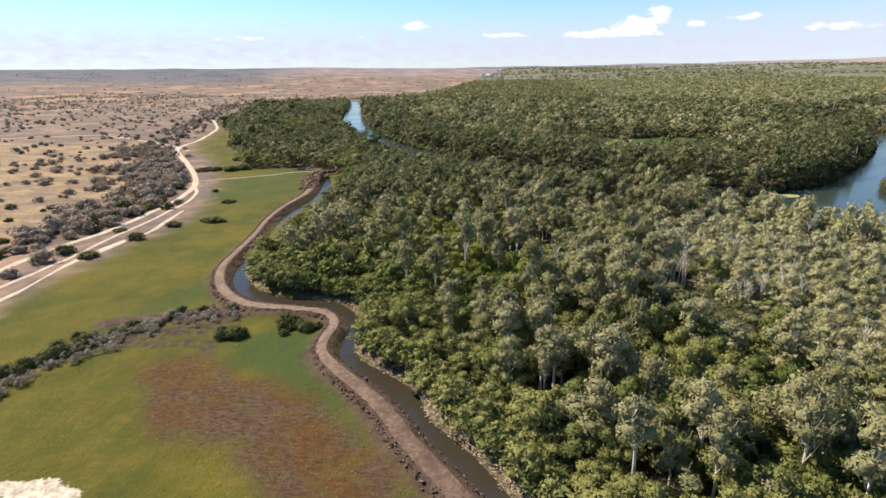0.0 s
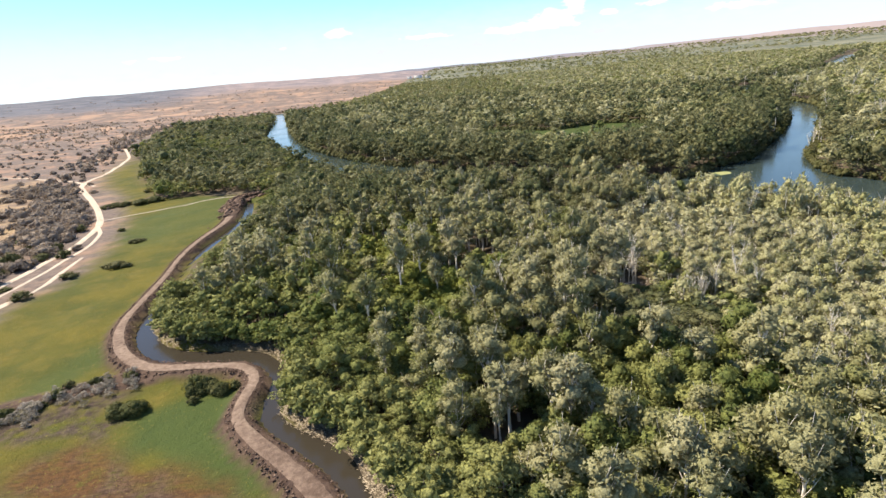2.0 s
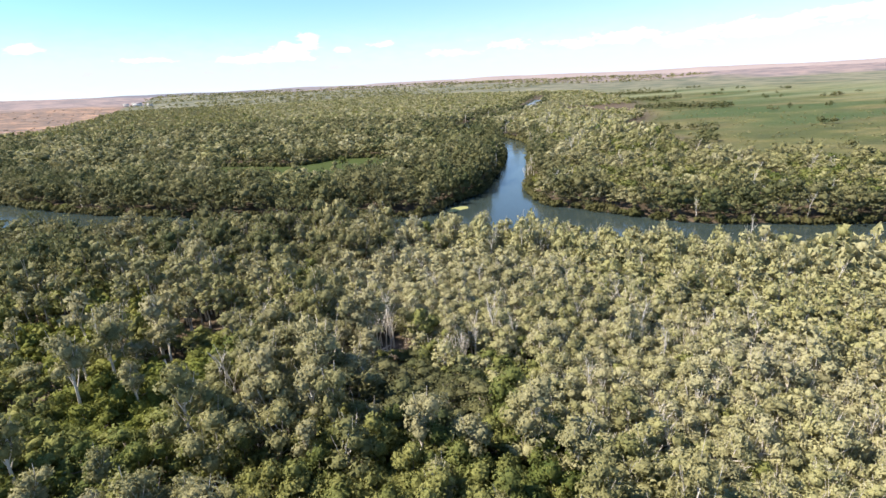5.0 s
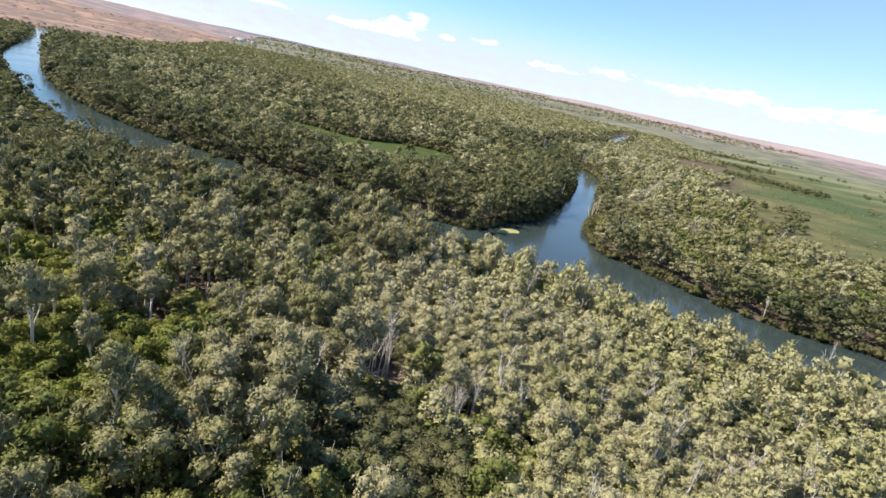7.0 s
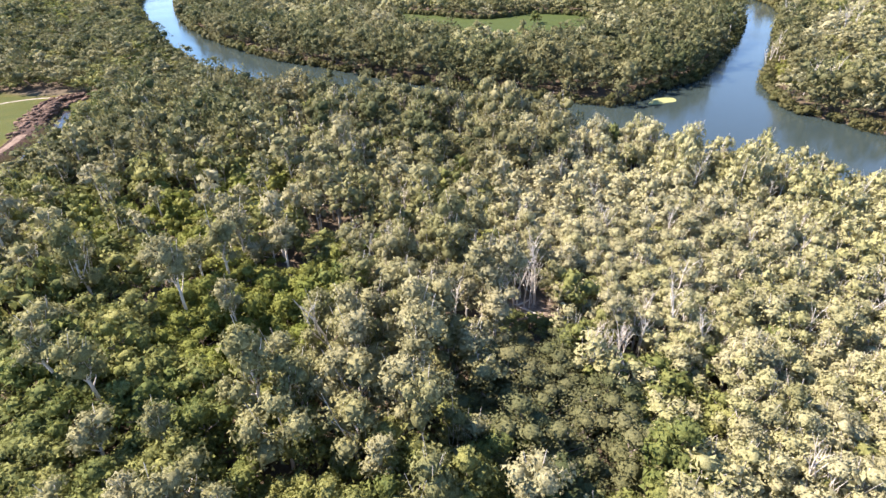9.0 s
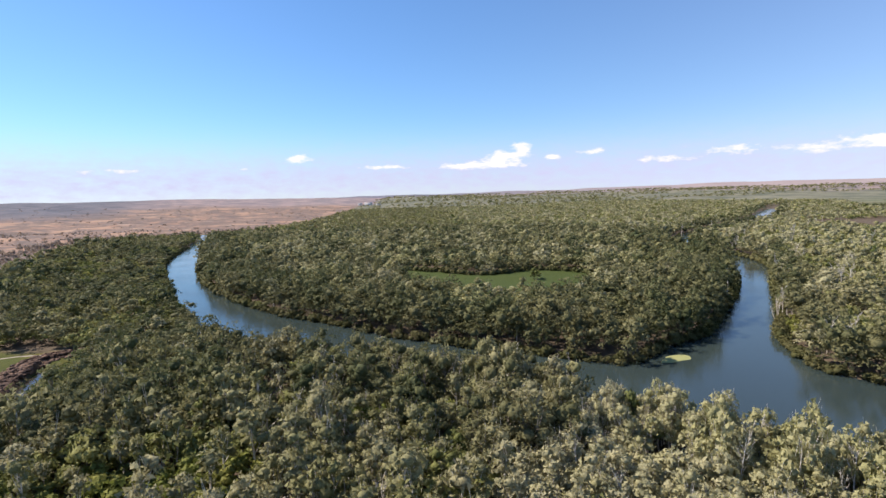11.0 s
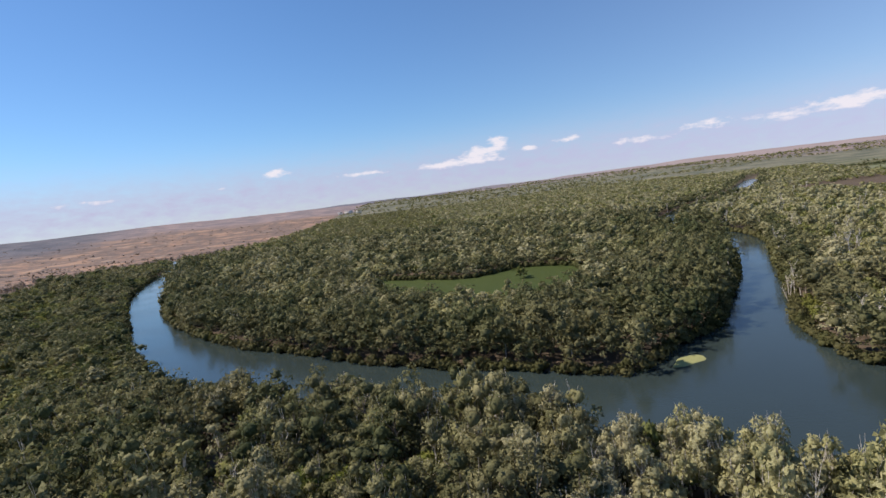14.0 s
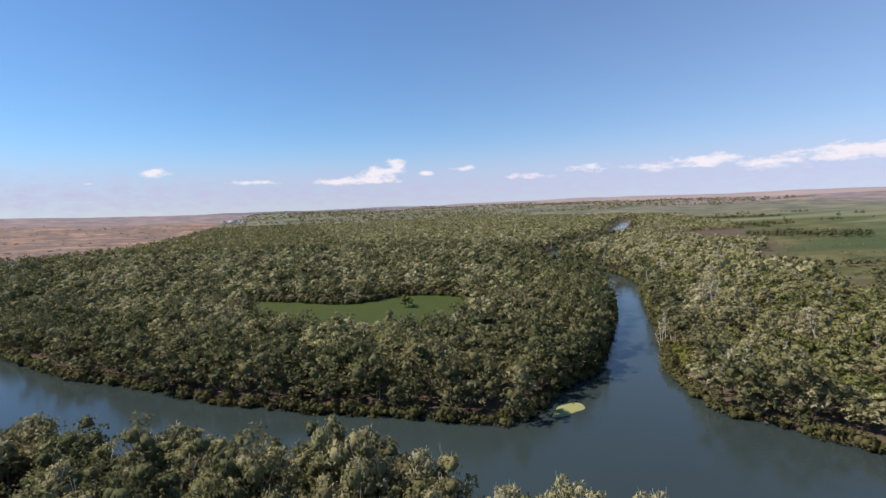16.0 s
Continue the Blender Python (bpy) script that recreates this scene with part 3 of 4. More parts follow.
# ---- far ridge ----
k = Mat("ridge", 1.0, 0.0)
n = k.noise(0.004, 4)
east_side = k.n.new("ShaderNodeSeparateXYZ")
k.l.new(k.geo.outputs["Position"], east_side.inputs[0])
# distance haze put into the base colour: blue-grey west, paler and pinker east
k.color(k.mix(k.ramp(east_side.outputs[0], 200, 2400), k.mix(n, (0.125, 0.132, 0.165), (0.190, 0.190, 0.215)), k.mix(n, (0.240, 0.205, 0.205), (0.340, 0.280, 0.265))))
ang = np.linspace(radians(-100), radians(100), 400)
prof = 80 + 14 * step(ang, 0.1, 0.6) + 8 * step(-ang, 0.3, 0.6) + 9 * waves(ang * 2000, ang * 0, 900, 21) + 4 * waves(ang * 2000, ang * 0, 200, 22)
rows = [np.stack([40 + r * np.sin(ang), 60 + r * np.cos(ang), h], -1) for r, h in ((4450, 30 + 0 * ang), (4600, prof * 0.8), (4700, prof), (4790, prof - 30))]
co = np.stack(rows, 1).reshape(-1, 3)
i = (np.arange(len(ang) - 1)[:, None] * 4 + np.arange(3)).ravel()
tagged(quads("backdrop_ridge", co, np.stack([i, i + 4, i + 5, i + 1], -1), [k.m], soft=True), "long low ridge on the horizon, haze painted into its colour", "ridge", kind="structure")

# ---- plants ----
def tube(path, radii, sides=5):
    """A tapering limb as quads."""
    path = np.array(path, float)
    t = np.gradient(path, axis=0)
    t /= np.linalg.norm(t, axis=1)[:, None]
    ref = np.array([0.3, 0.9, 0.1])
    u = np.cross(t, ref)
    u /= np.linalg.norm(u, axis=1)[:, None]
    v = np.cross(t, u)
    a = np.arange(sides) * 2 * math.pi / sides
    co = path[:, None] + np.array(radii)[:, None, None] * (u[:, None] * np.cos(a)[None, :, None] + v[:, None] * np.sin(a)[None, :, None])
    f = []
    for r in range(len(path) - 1):
        for s in range(sides):
            f.append((r * sides + s, r * sides + (s + 1) % sides, (r + 1) * sides + (s + 1) % sides, (r + 1) * sides + s))
    return co.reshape(-1, 3), np.array(f), (co - path[:, None]).reshape(-1, 3)


def join(pieces):
    co, faces, nrm, n = [], [], [], 0
    for c, f, m in pieces:
        co.append(c), faces.append(f + n), nrm.append(m / (np.linalg.norm(m, axis=1)[:, None] + 1e-9))
        n += len(c)
    return np.vstack(co), np.vstack(faces), np.vstack(nrm)


PHI = (1 + math.sqrt(5)) / 2
ICO = np.array([(-1, PHI, 0), (1, PHI, 0), (-1, -PHI, 0), (1, -PHI, 0), (0, -1, PHI), (0, 1, PHI), (0, -1, -PHI), (0, 1, -PHI), (PHI, 0, -1), (PHI, 0, 1), (-PHI, 0, -1), (-PHI, 0, 1)]) / math.sqrt(1 + PHI * PHI)
ICO_FACES = np.array([(a, b, c, -1) for a in range(12) for b in range(12) for c in range(12) if a < b and a < c and all(np.linalg.norm(ICO[p] - ICO[q]) < 1.1 for p, q in ((a, b), (b, c), (c, a)))
                      and np.dot(np.cross(ICO[b] - ICO[a], ICO[c] - ICO[a]), ICO[a]) > 0])


def unit(v):
    return v / (np.linalg.norm(v, axis=-1, keepdims=True) + 1e-9)


def foliage(rng, lobes, leaves, size, cores, core_size):
    """Many small leaf sprays, each a bent blade of its own, over the outside of several lobes (x, y, z, radius, flatness), round a few dense inner masses."""
    lobes = np.array(lobes)
    weight = lobes[:, 3] ** 2
    L = lobes[rng.choice(len(lobes), leaves, p=weight / weight.sum())]
    d = rng.normal(size=(leaves, 3))
    d[:, 2] = np.abs(d[:, 2] + 0.15) * np.where(rng.rand(leaves) < 0.8, 1, -1)
    d = unit(d)
    p = L[:, :3] + d * (L[:, 3] * (0.62 + 0.5 * rng.rand(leaves) ** 0.7))[:, None] * np.stack([np.ones(leaves), np.ones(leaves), L[:, 4]], -1)
    nrm = unit(0.75 * d + np.array([0, 0, 0.15]) + (0.55 if size < 0.6 else 0.75) * rng.normal(size=(leaves, 3)))
    u = unit(np.cross(nrm, rng.normal(size=(leaves, 3))))
    v = np.cross(nrm, u)
    s = size * (0.55 + 0.9 * rng.rand(leaves))[:, None]
    e = 0.42 + 0.45 * rng.rand(leaves)[:, None]
    co = np.stack([p - u * s * 0.65, p - v * s * e * 0.6 + u * s * 0.35, p + v * s * e * 0.6 + u * s * 0.35 - nrm * s * 0.15], 1).reshape(-1, 3)
    faces = np.column_stack([np.arange(leaves * 3).reshape(-1, 3), np.full(leaves, -1)])
    middle = lobes[:, :3].mean(0) * np.array([1, 1, 0.9])
    soft = np.repeat(unit((0.4 * d + 0.35 * unit(p - middle)) * (1.0 if size < 0.5 else 0.75) + 0.7 * nrm), 3, 0)
    if not cores:
        return co, faces, soft
    for cx, cy, cz, r, flat in lobes[np.argsort(-lobes[:, 3])[:cores]]:
        mass = ICO * np.array([1, 1, flat]) * r * core_size * (0.7 + 0.5 * rng.rand(12, 1)) + np.array([cx, cy, cz])
        faces = np.vstack([faces, np.where(ICO_FACES < 0, -1, ICO_FACES + len(co))])
        co, soft = np.vstack([co, mass]), np.vstack([soft, unit(mass - np.array([cx, cy, cz]))])
    return co, faces, soft


def grow(kind, seed, sides, leaf_count, size, cores, core_size):
    """One plant of a kind: (wood, leaves), its foot at the origin. Heights are about: green 6, pale 10, river 10, bush 2.5, olive and thin 8, scrub 1.7 m."""
    rng = np.random.RandomState(seed)
    wood, lobes = [], []
    h, spread, low, n, trunk = {"green": (5.6, 2.5, 0.2, 9, 0.16), "pale": (10.0, 2.35, 0.5, 10, 0.19), "river": (10.0, 3.1, 0.18, 12, 0.24), "bush": (2.5, 1.7, 0.1, 6, 0.06),
                                "olive": (8.0, 2.6, 0.35, 8, 0.16), "thin": (8.0, 2.4, 0.4, 8, 0.16), "marsh": (2.6, 2.0, 0.1, 7, 0.07), "scrub": (1.7, 1.5, 0.1, 9, 0.05), "bare": (10.0, 1.15, 0.5, 7, 0.14), "fringe": (1.6, 1.2, 0.1, 5, 0.05)}[kind]
    h *= 0.9 + 0.25 * rng.rand()
    lean = rng.normal(size=2) * (0.14 if kind == "bare" else 0.05) * h
    top = h * (0.9 if kind in ("pale", "bare") else 0.75)
    stem = [(lean[0] * s * s + 0.12 * rng.normal() * (0 < s < 1), lean[1] * s * s + 0.12 * rng.normal() * (0 < s < 1), top * s - 0.3 * (s == 0)) for s in (0, 0.3, 0.55, 0.8, 1)]
    wood.append(tube(stem, [trunk * r for r in (1.25, 0.95, 0.75, 0.5, 0.22)], sides))
    for i in range(n):
        s = low + (0.97 - low) * (i + 0.6 * rng.rand()) / n
        a = i * 2.4 + rng.rand()
        reach = spread * (0.35 + 0.65 * rng.rand()) * (1.15 - 0.55 * abs(s - 0.5) if kind not in ("pale", "bare") else (0.55 + 0.4 * rng.rand()) * (0.85 if kind == "pale" else 1))
        foot = np.array([lean[0] * s * s, lean[1] * s * s, top * s * 0.85])
        tip = foot + np.array([math.cos(a) * reach, math.sin(a) * reach, h * (0.10 + 0.16 * rng.rand())])
        mid = (foot + tip) / 2 + np.array([0, 0, -0.12 * reach])
        if sides > 3 or (i % 3 == 0 and kind in ("pale", "bare", "olive", "thin")):
            wood.append(tube([foot, mid, tip], [trunk * 0.5, trunk * 0.34, trunk * 0.1], max(3, sides - 2)))
        if kind in ("bare",):
            for q in range(3):
                b = a + rng.normal() * 0.9
                end = tip + np.array([math.cos(b), math.sin(b), 0.9 + 0.5 * rng.rand()]) * (0.35 + 0.6 * rng.rand())
                wood.append(tube([mid * 0.4 + tip * 0.6, end], [trunk * 0.22, trunk * 0.07], 3))
        lobes.append((*tip, spread * (0.36 + 0.22 * rng.rand()), 0.75))
    if kind in ("pale", "olive", "thin"):
        for q in range((14 if kind == "thin" else 9) if sides > 3 else 4):
            a, foot = rng.rand() * 6.283, 0.97 * np.array(lobes[rng.randint(len(lobes))][:3]) * np.array([0.6, 0.6, 0.9])
            end = foot + np.array([math.cos(a) * 0.6, math.sin(a) * 0.6, 1.3 + 1.0 * rng.rand()]) * spread * 0.62
            wood.append(tube([foot, end], [trunk * 0.3, trunk * 0.12], 3))
    lobes.append((lean[0], lean[1], h * 0.88, spread * 0.5, 0.8))
    if kind in ("scrub", "marsh"):
        lobes = [(spread * 0.75 * math.cos(a), spread * 0.75 * math.sin(a), h * 0.16, spread * 0.4, 0.8) for a in rng.rand(5) * 6.28] + [(q[0] * 0.8, q[1] * 0.8, 0.72 * min(q[2], h * (0.8 - 0.12 * math.hypot(q[0], q[1]))), q[3] * 1.15, 0.8) for q in lobes]
    if kind == "pale":
        lobes += [(lean[0] * q * q, lean[1] * q * q, h * q, spread * (0.24 + 0.2 * rng.rand()), 1.1) for q in (0.55, 0.64, 0.73, 0.82, 0.91)]
    if kind == "river":
        lobes += [(spread * 0.6 * math.cos(a), spread * 0.6 * math.sin(a), h * 0.33, spread * 0.5, 1.0) for a in rng.rand(3) * 6.28]
    leaves = foliage(rng, lobes, leaf_count, size, cores, core_size) if leaf_count else None
    return join(wood), leaves


def bark(kind):
    return BARK_PALE if kind in ("pale", "bare", "olive", "thin", "fringe") else BARK_DARK


TEMPLATES = {}


def template(kind, variant, level):
    key = (kind, variant, level)
    if key not in TEMPLATES:
        big = {"river": 1.35, "bush": 0.6, "scrub": 0.7, "pale": 0.85, "marsh": 0.7, "fringe": 0.25}.get(kind, 1.0)
        sides, leaf_count, size, cores, core_size = {"near": (5, 1000, 0.35, 7, 0.74), "close": (4, 370, 0.49, 5, 0.75), "mid": (3, 170, 0.72, 3, 0.75), "isle": (3, 160, 0.77, 3, 0.75),
                                                     "far": (3, 44, 1.6, 1, 1.3), "distant": (3, 14, 2.5, 0, 0)}[level]
        if kind in ("bush", "scrub", "marsh", "fringe"):
            size = size * 0.72
        TEMPLATES[key] = grow(kind, 100 * variant + len(kind) * 7, sides, 0 if kind == "bare" else int(leaf_count * big), size, 0 if kind == "fringe" else cores, core_size)
    return TEMPLATES[key]


def wood_of(name, kind, level, spots, label, category):
    """Many plants of one kind as one mesh. spots: x, y, scale, height factor."""
    co, faces, index, tint, normals, n = [], [], [], [], [], 0
    spots = np.array(spots)
    if not len(spots):
        return None
    rng = np.random.RandomState(len(spots))
    z = land(spots[:, 0], spots[:, 1])
    pick = rng.randint(0, 6, len(spots))
    for v in range(6):
        sel = np.where(pick == v)[0]
        if not len(sel):
            continue
        wood, leaves = template(kind, v, level)
        a = rng.rand(len(sel)) * 6.283
        for part_id, piece in enumerate((wood, leaves)):
            if piece is None or (part_id == 0 and (level == "distant" or level == "far" and kind != "bare" or level == "isle" and kind not in ("pale", "bare"))):
                continue
            c, f, m = piece
            s = spots[sel, 2][:, None]
            X = (c[None, :, 0] * np.cos(a)[:, None] - c[None, :, 1] * np.sin(a)[:, None]) * s + spots[sel, 0][:, None]
            Y = (c[None, :, 0] * np.sin(a)[:, None] + c[None, :, 1] * np.cos(a)[:, None]) * s + spots[sel, 1][:, None]
            Z = c[None, :, 2] * s * spots[sel, 3][:, None] + z[sel][:, None]
            co.append(np.stack([X, Y, Z], -1).reshape(-1, 3))
            normals.append(np.stack([m[None, :, 0] * np.cos(a)[:, None] - m[None, :, 1] * np.sin(a)[:, None], m[None, :, 0] * np.sin(a)[:, None] + m[None, :, 1] * np.cos(a)[:, None],
                                     np.repeat(m[None, :, 2], len(sel), 0)], -1).reshape(-1, 3))
            faces.append(np.where(f[None] < 0, -1, f[None] + (np.arange(len(sel)) * len(c))[:, None, None] + n).reshape(-1, 4))
            index.append(np.full(len(sel) * len(f), part_id))
            tint.append(np.repeat(spots[sel, 0] * 0.37 + spots[sel, 1] * 0.73, len(c)) % 1.0)
            n += len(sel) * len(c)
    if not co:
        return None
    mats = [bark(kind), LEAF[(kind, True)] if kind != "bare" else bark(kind)]
    ob = quads(name, np.vstack(co), np.vstack(faces), mats, np.hstack(index), {"tint": np.hstack(tint)}, True, np.vstack(normals))
    return tagged(ob, label, category, kind="stuff")


def scatter(x0, x1, y0, y1, gap, seed):
    rng = np.random.RandomState(seed)
    x, y = np.meshgrid(np.arange(x0, x1, gap), np.arange(y0, y1, gap))
    x = x + (np.arange(x.shape[0]) % 2)[:, None] * gap / 2
    x, y = x + (rng.rand(*x.shape) - 0.5) * gap * 0.85, y + (rng.rand(*y.shape) - 0.5) * gap * 0.85
    return x.ravel(), y.ravel(), rng


def free(x, y, shore=1.5):
    """Where trees may stand: in the wood, clear of water, track, glade and clearings."""
    ok = inside(x, y, FOREST) & (signed(x, y, RIVER) > shore) & (signed(x, y, GLADE) > 1)
    d, w = distance(x, y, CANAL)
    ok &= d - w > np.where((y > 128) & (y < 250), 3.5, 1.6)
    for cx, cy, rx, ry in CLEARINGS:
        ok &= np.hypot((x - cx) / rx, (y - cy) / ry) > 1
    return ok


def part(name, co_faces, material, parent, label=""):
    ob = quads(name, co_faces[0], co_faces[1], [material], soft=len(co_faces) > 2, normals=co_faces[2] if len(co_faces) > 2 else None)
    ob.parent = parent
    return tagged(ob, label) if label else ob


PROTO = {}


def plant(kind, name, x, y, z, s, hf, a, label, category, group, variant):
    """A single tree or bush with its wood and its crown as parts."""
    m = Matrix.Translation((x, y, z)) @ pose(0, 0, 0, 0, 0, a) @ Matrix.Diagonal((s, s, s * hf, 1))
    key = (kind, variant, name)
    if key in PROTO:
        return copy_thing(PROTO[key], m @ Matrix.Diagonal((*(1 / v for v in PROTO[key].scale), 1)))
    ob = new(name)
    wood, leaves = template(kind, variant, "close" if kind == "scrub" else "near")
    part("stem" if kind in ("bush", "scrub", "marsh", "fringe") else "trunk", wood, bark(kind), ob)
    if leaves:
        part("crown", leaves, LEAF[(kind, False)], ob)
    ob.matrix_basis = m
    PROTO[key] = ob
    return tagged(ob, label, category, group)


def wood_kind(x, y, rng):
    """Which kind of tree grows where, with its scale and height factor."""
    n = len(x)
    u = rng.rand(n)
    patch = waves(x, y, 38, 31) * 0.5 + waves(x, y, 13, 32) * 0.35
    riv = np.abs(signed(x, y, RIVER))
    kind = np.full(n, "green", dtype=object)
    south = (y < 245) & inside(x, y, SOUTH)
    jx, jy = x + 5 * waves(x, y, 17, 35), y + 5 * waves(x, y, 17, 36)
    mixed = south & (u > np.where(x < 12, 0.82, 0.74))                                              # single taller trees over the green
    kind[mixed & (u < 0.88)] = "olive"
    kind[mixed & (u >= 0.88)] = "pale"
    tall = south & inside(jx, jy, TALL_WOOD)
    kind[tall & (u < 0.42)] = "pale"
    kind[tall & (u >= 0.42) & (u < 0.72)] = "olive"
    kind[tall & (u >= 0.94)] = "bare"
    mat = south & inside(jx, jy, PALE_WOOD)
    kind[mat] = "thin"
    kind[mat & (u < 0.16)] = "pale"
    kind[mat & (u > 0.93)] = "bare"
    kind[mat & (waves(x, y, 24, 37) > 0.75) & (u < 0.6)] = "green"
    low = south & (inside(jx, jy, BUSH_NORTH) | inside(jx, jy, BUSH_SOUTH) | (np.hypot((x - 38) / 14, (y - 177) / 5) < 1)) & (u < 0.93)
    kind[low] = "bush"
    north = south & inside(jx, jy, NORTH_WOOD) & ~low
    kind[north] = np.where(u[north] < 0.38, "olive", np.where(u[north] < 0.88, "river", "pale"))
    grove_dark = south & inside(jx, jy, GROVE) & ~low
    kind[grove_dark] = np.where(u[grove_dark] < 0.45, "river", "olive")
    kind[grove_dark & (u > 0.94)] = "pale"
    hollow = south & inside(x + 0.3 * (jx - x), y + 0.3 * (jy - y), DARK_HOLLOW)
    kind[hollow] = "river"
    isle = ~south & inside(x, y, ISLE)
    patch = np.where(south, patch, waves(x, y, 95, 33) * 0.6 + waves(x, y, 30, 34) * 0.25)
    kind[isle & (u + 0.7 * patch > 0.45)] = "olive"
    kind[isle & (u + 0.7 * patch > 1.0)] = "pale"
    kind[isle & (riv < 30) & (u < 0.9)] = "river"
    kind[isle & (riv >= 30) & (u < 0.42 - 0.8 * patch)] = "river"
    kind[isle & (riv > 34) & (u + 0.5 * patch > 0.62)] = "thin"
    rest = ~south & ~isle
    kind[rest & (u + 0.4 * patch > 0.45)] = "olive"
    kind[rest & (x > 150) & (u + 0.4 * patch > np.where(y > 330, 0.5, 0.80))] = "thin"
    kind[rest & (x > 150) & (u + 0.4 * patch > 1.02)] = "bare"
    kind[rest & (riv < 14) & (u < 0.6)] = "river"
    west_block = ~south & ~isle & (x < -20) & (y > 235) & (y < 1000)
    kind[west_block & (u < 0.55)] = "green"
    kind[west_block & (u > 0.72)] = "river"
    s = 0.68 + 0.65 * rng.rand(n) ** 1.2
    s[low] *= 1.5
    s[mat] = 0.72 + 0.3 * rng.rand(mat.sum())
    s[hollow] *= 0.85
    hf = 0.80 + 0.42 * rng.rand(n) + np.where(isle, 0.26, 0.12) * patch + np.where(south, np.where(mat, 0.08, 0.17), 0.1) * waves(x, y, 15, 38)
    hf *= np.where(isle & (riv < 20), 1.15, 1.0) * np.where(hollow, 0.62, 1.0) * np.where(mat, np.where(kind == "pale", 0.78, 0.95), 1.0)
    hf *= np.where(south & (riv < 18) & (x >= 40) & (kind != "pale"), np.where(x > 112, 1.28, np.where(north, 1.2, 1.5)), 1.0)
    before = south & ((np.hypot((x - 66) / 6, (y - 90) / 6) < 1) | (np.hypot((x - 54) / 6, (y - 106) / 4) < 1) | (np.hypot((x - 26) / 8, (y - 131) / 4) < 1))
    kind[before & ((kind == "pale") | (kind == "thin") | (kind == "olive"))] = "green"
    hf *= np.where(before, 0.55, 1.0)
    hf *= np.where(west_block & (riv < 70) & (y > 330), 0.72, 1.0) * np.where((x > -75) & (x < -4) & (y > 228) & (y < 340) & (riv < 28) & ~isle, 0.8, 1.0)
    d, w = distance(x, y, CANAL)
    by_canal = np.where(y > 128, np.clip(0.15 + 0.22 * d / 6.0, 0.25, 1), 0.5 + 0.5 * step(d - w, 2, 15))
    kind[(d - w < 12) & (kind != "bush")] = "green"
    return kind, s * (0.6 + 0.4 * by_canal), hf * by_canal


SOUTH = np.vstack([RIVER_SOUTH[RIVER_SOUTH[:, 1] < 262], [(-72, 252)], EDGE_WEST[18::-1], [(520, -120)]])
BUSH_NORTH = np.array([(-30, 149), (-18, 156), (1, 160), (10, 162), (15, 141), (5, 131), (-22, 139)])
BUSH_SOUTH = np.array([(1, 125), (10, 130), (28, 126), (27, 114), (20, 103), (10, 99), (2, 108)])
TALL_WOOD = np.array([(9, 172), (42, 165), (42, 126), (58, 120), (58, 106), (48, 104), (43, 88), (34, 84), (20, 90), (22, 103), (29, 115), (29, 127), (16, 130), (16, 150)])
PALE_WOOD = np.array([(92, 190), (84, 172), (60, 146), (46, 128), (58, 120), (60, 105), (72, 95), (66, 84), (68, 60), (80, 30), (110, -70), (520, -120), (520, 60), (150, 140), (110, 185)])
NORTH_WOOD = np.array([(12, 242), (12, 180), (42, 168), (60, 148), (86, 174), (92, 190), (60, 225)])
DARK_HOLLOW = np.array([(49, 104), (54, 106), (60, 96), (62, 83), (60, 77), (50, 76), (43, 90)])
GROVE = np.array([(-66, 178), (-32, 161), (8, 178), (12, 240), (-60, 260), (-90, 262)])
ISLE = np.vstack([smooth([(-226, 790), (-131, 508), (-67, 372), (-1, 294), (50, 250), (103, 215), (121, 215), (151, 249), (208, 325), (258, 418), (271, 508), (330, 638)], 10), [(250, 900), (-200, 900)]])
NAMES = {"green": ("mangrove_tree", "dense green broadleaf tree in the riverside wood", "tree"), "pale": ("pale_tree", "tall thin grey-green tree with a pale bare trunk", "tree"),
         "river": ("riverside_tree", "large dark green tree crowding the river bank", "tree"), "bush": ("bush", "low bright green bush in a gap of the wood", "bush"),
         "olive": ("olive_green_tree", "olive-green tree with a thinning dusty crown", "tree"), "bare": ("bare_tree", "leafless pale dead tree with broken twigs", "dead tree"),
         "thin": ("thin_crowned_tree", "pale olive tree, its thin crown full of bare twigs", "tree"),
         "scrub": ("dry_shrub", "leafless grey-brown dry shrub on sand", "shrub")}

# the wood between canal and river: the stretch that is passed nearest is made of single trees
x, y, rng = scatter(-75, 330, -60, 246, 3.1, 41)
x2, y2, _ = scatter(60, 215, 30, 190, 3.3, 42)
x, y = np.hstack([x, x2]), np.hstack([y, y2])
filler = np.arange(len(x)) >= len(x) - len(x2)
ok = free(x, y, 0.8) & inside(x, y, SOUTH)
x, y, filler = x[ok], y[ok], filler[ok]
kind, s, hf = wood_kind(x, y, rng)
kind[filler] = np.where(rng.rand(filler.sum()) < 0.85, "thin", "green")
hf[filler] *= 0.85
z = land(x, y)
near = ~filler & (x > -14) & (x < 92) & (y > 34) & (y < 130)
rest = ~near
count = {}
for i in np.where(near)[0]:
    key = kind[i]
    count[key] = count.get(key, 0) + 1
    if count[key] > 300:
        rest[i] = True
        continue
    name, label, category = NAMES[key]
    plant(key, name, x[i], y[i], z[i], s[i], hf[i], rng.rand() * 360, label, category, f"{name}s of the wood", int(rng.randint(6)))
behind = ((y < 26) & ((x > 105) | (y < -10))) | (x > 200) | ((x > 150) & (y < 115))
riverside = ((y > 150) & (x > 15) & (x < 125)) | (~behind & (x > -16) & (x < 108) & (y < 132))
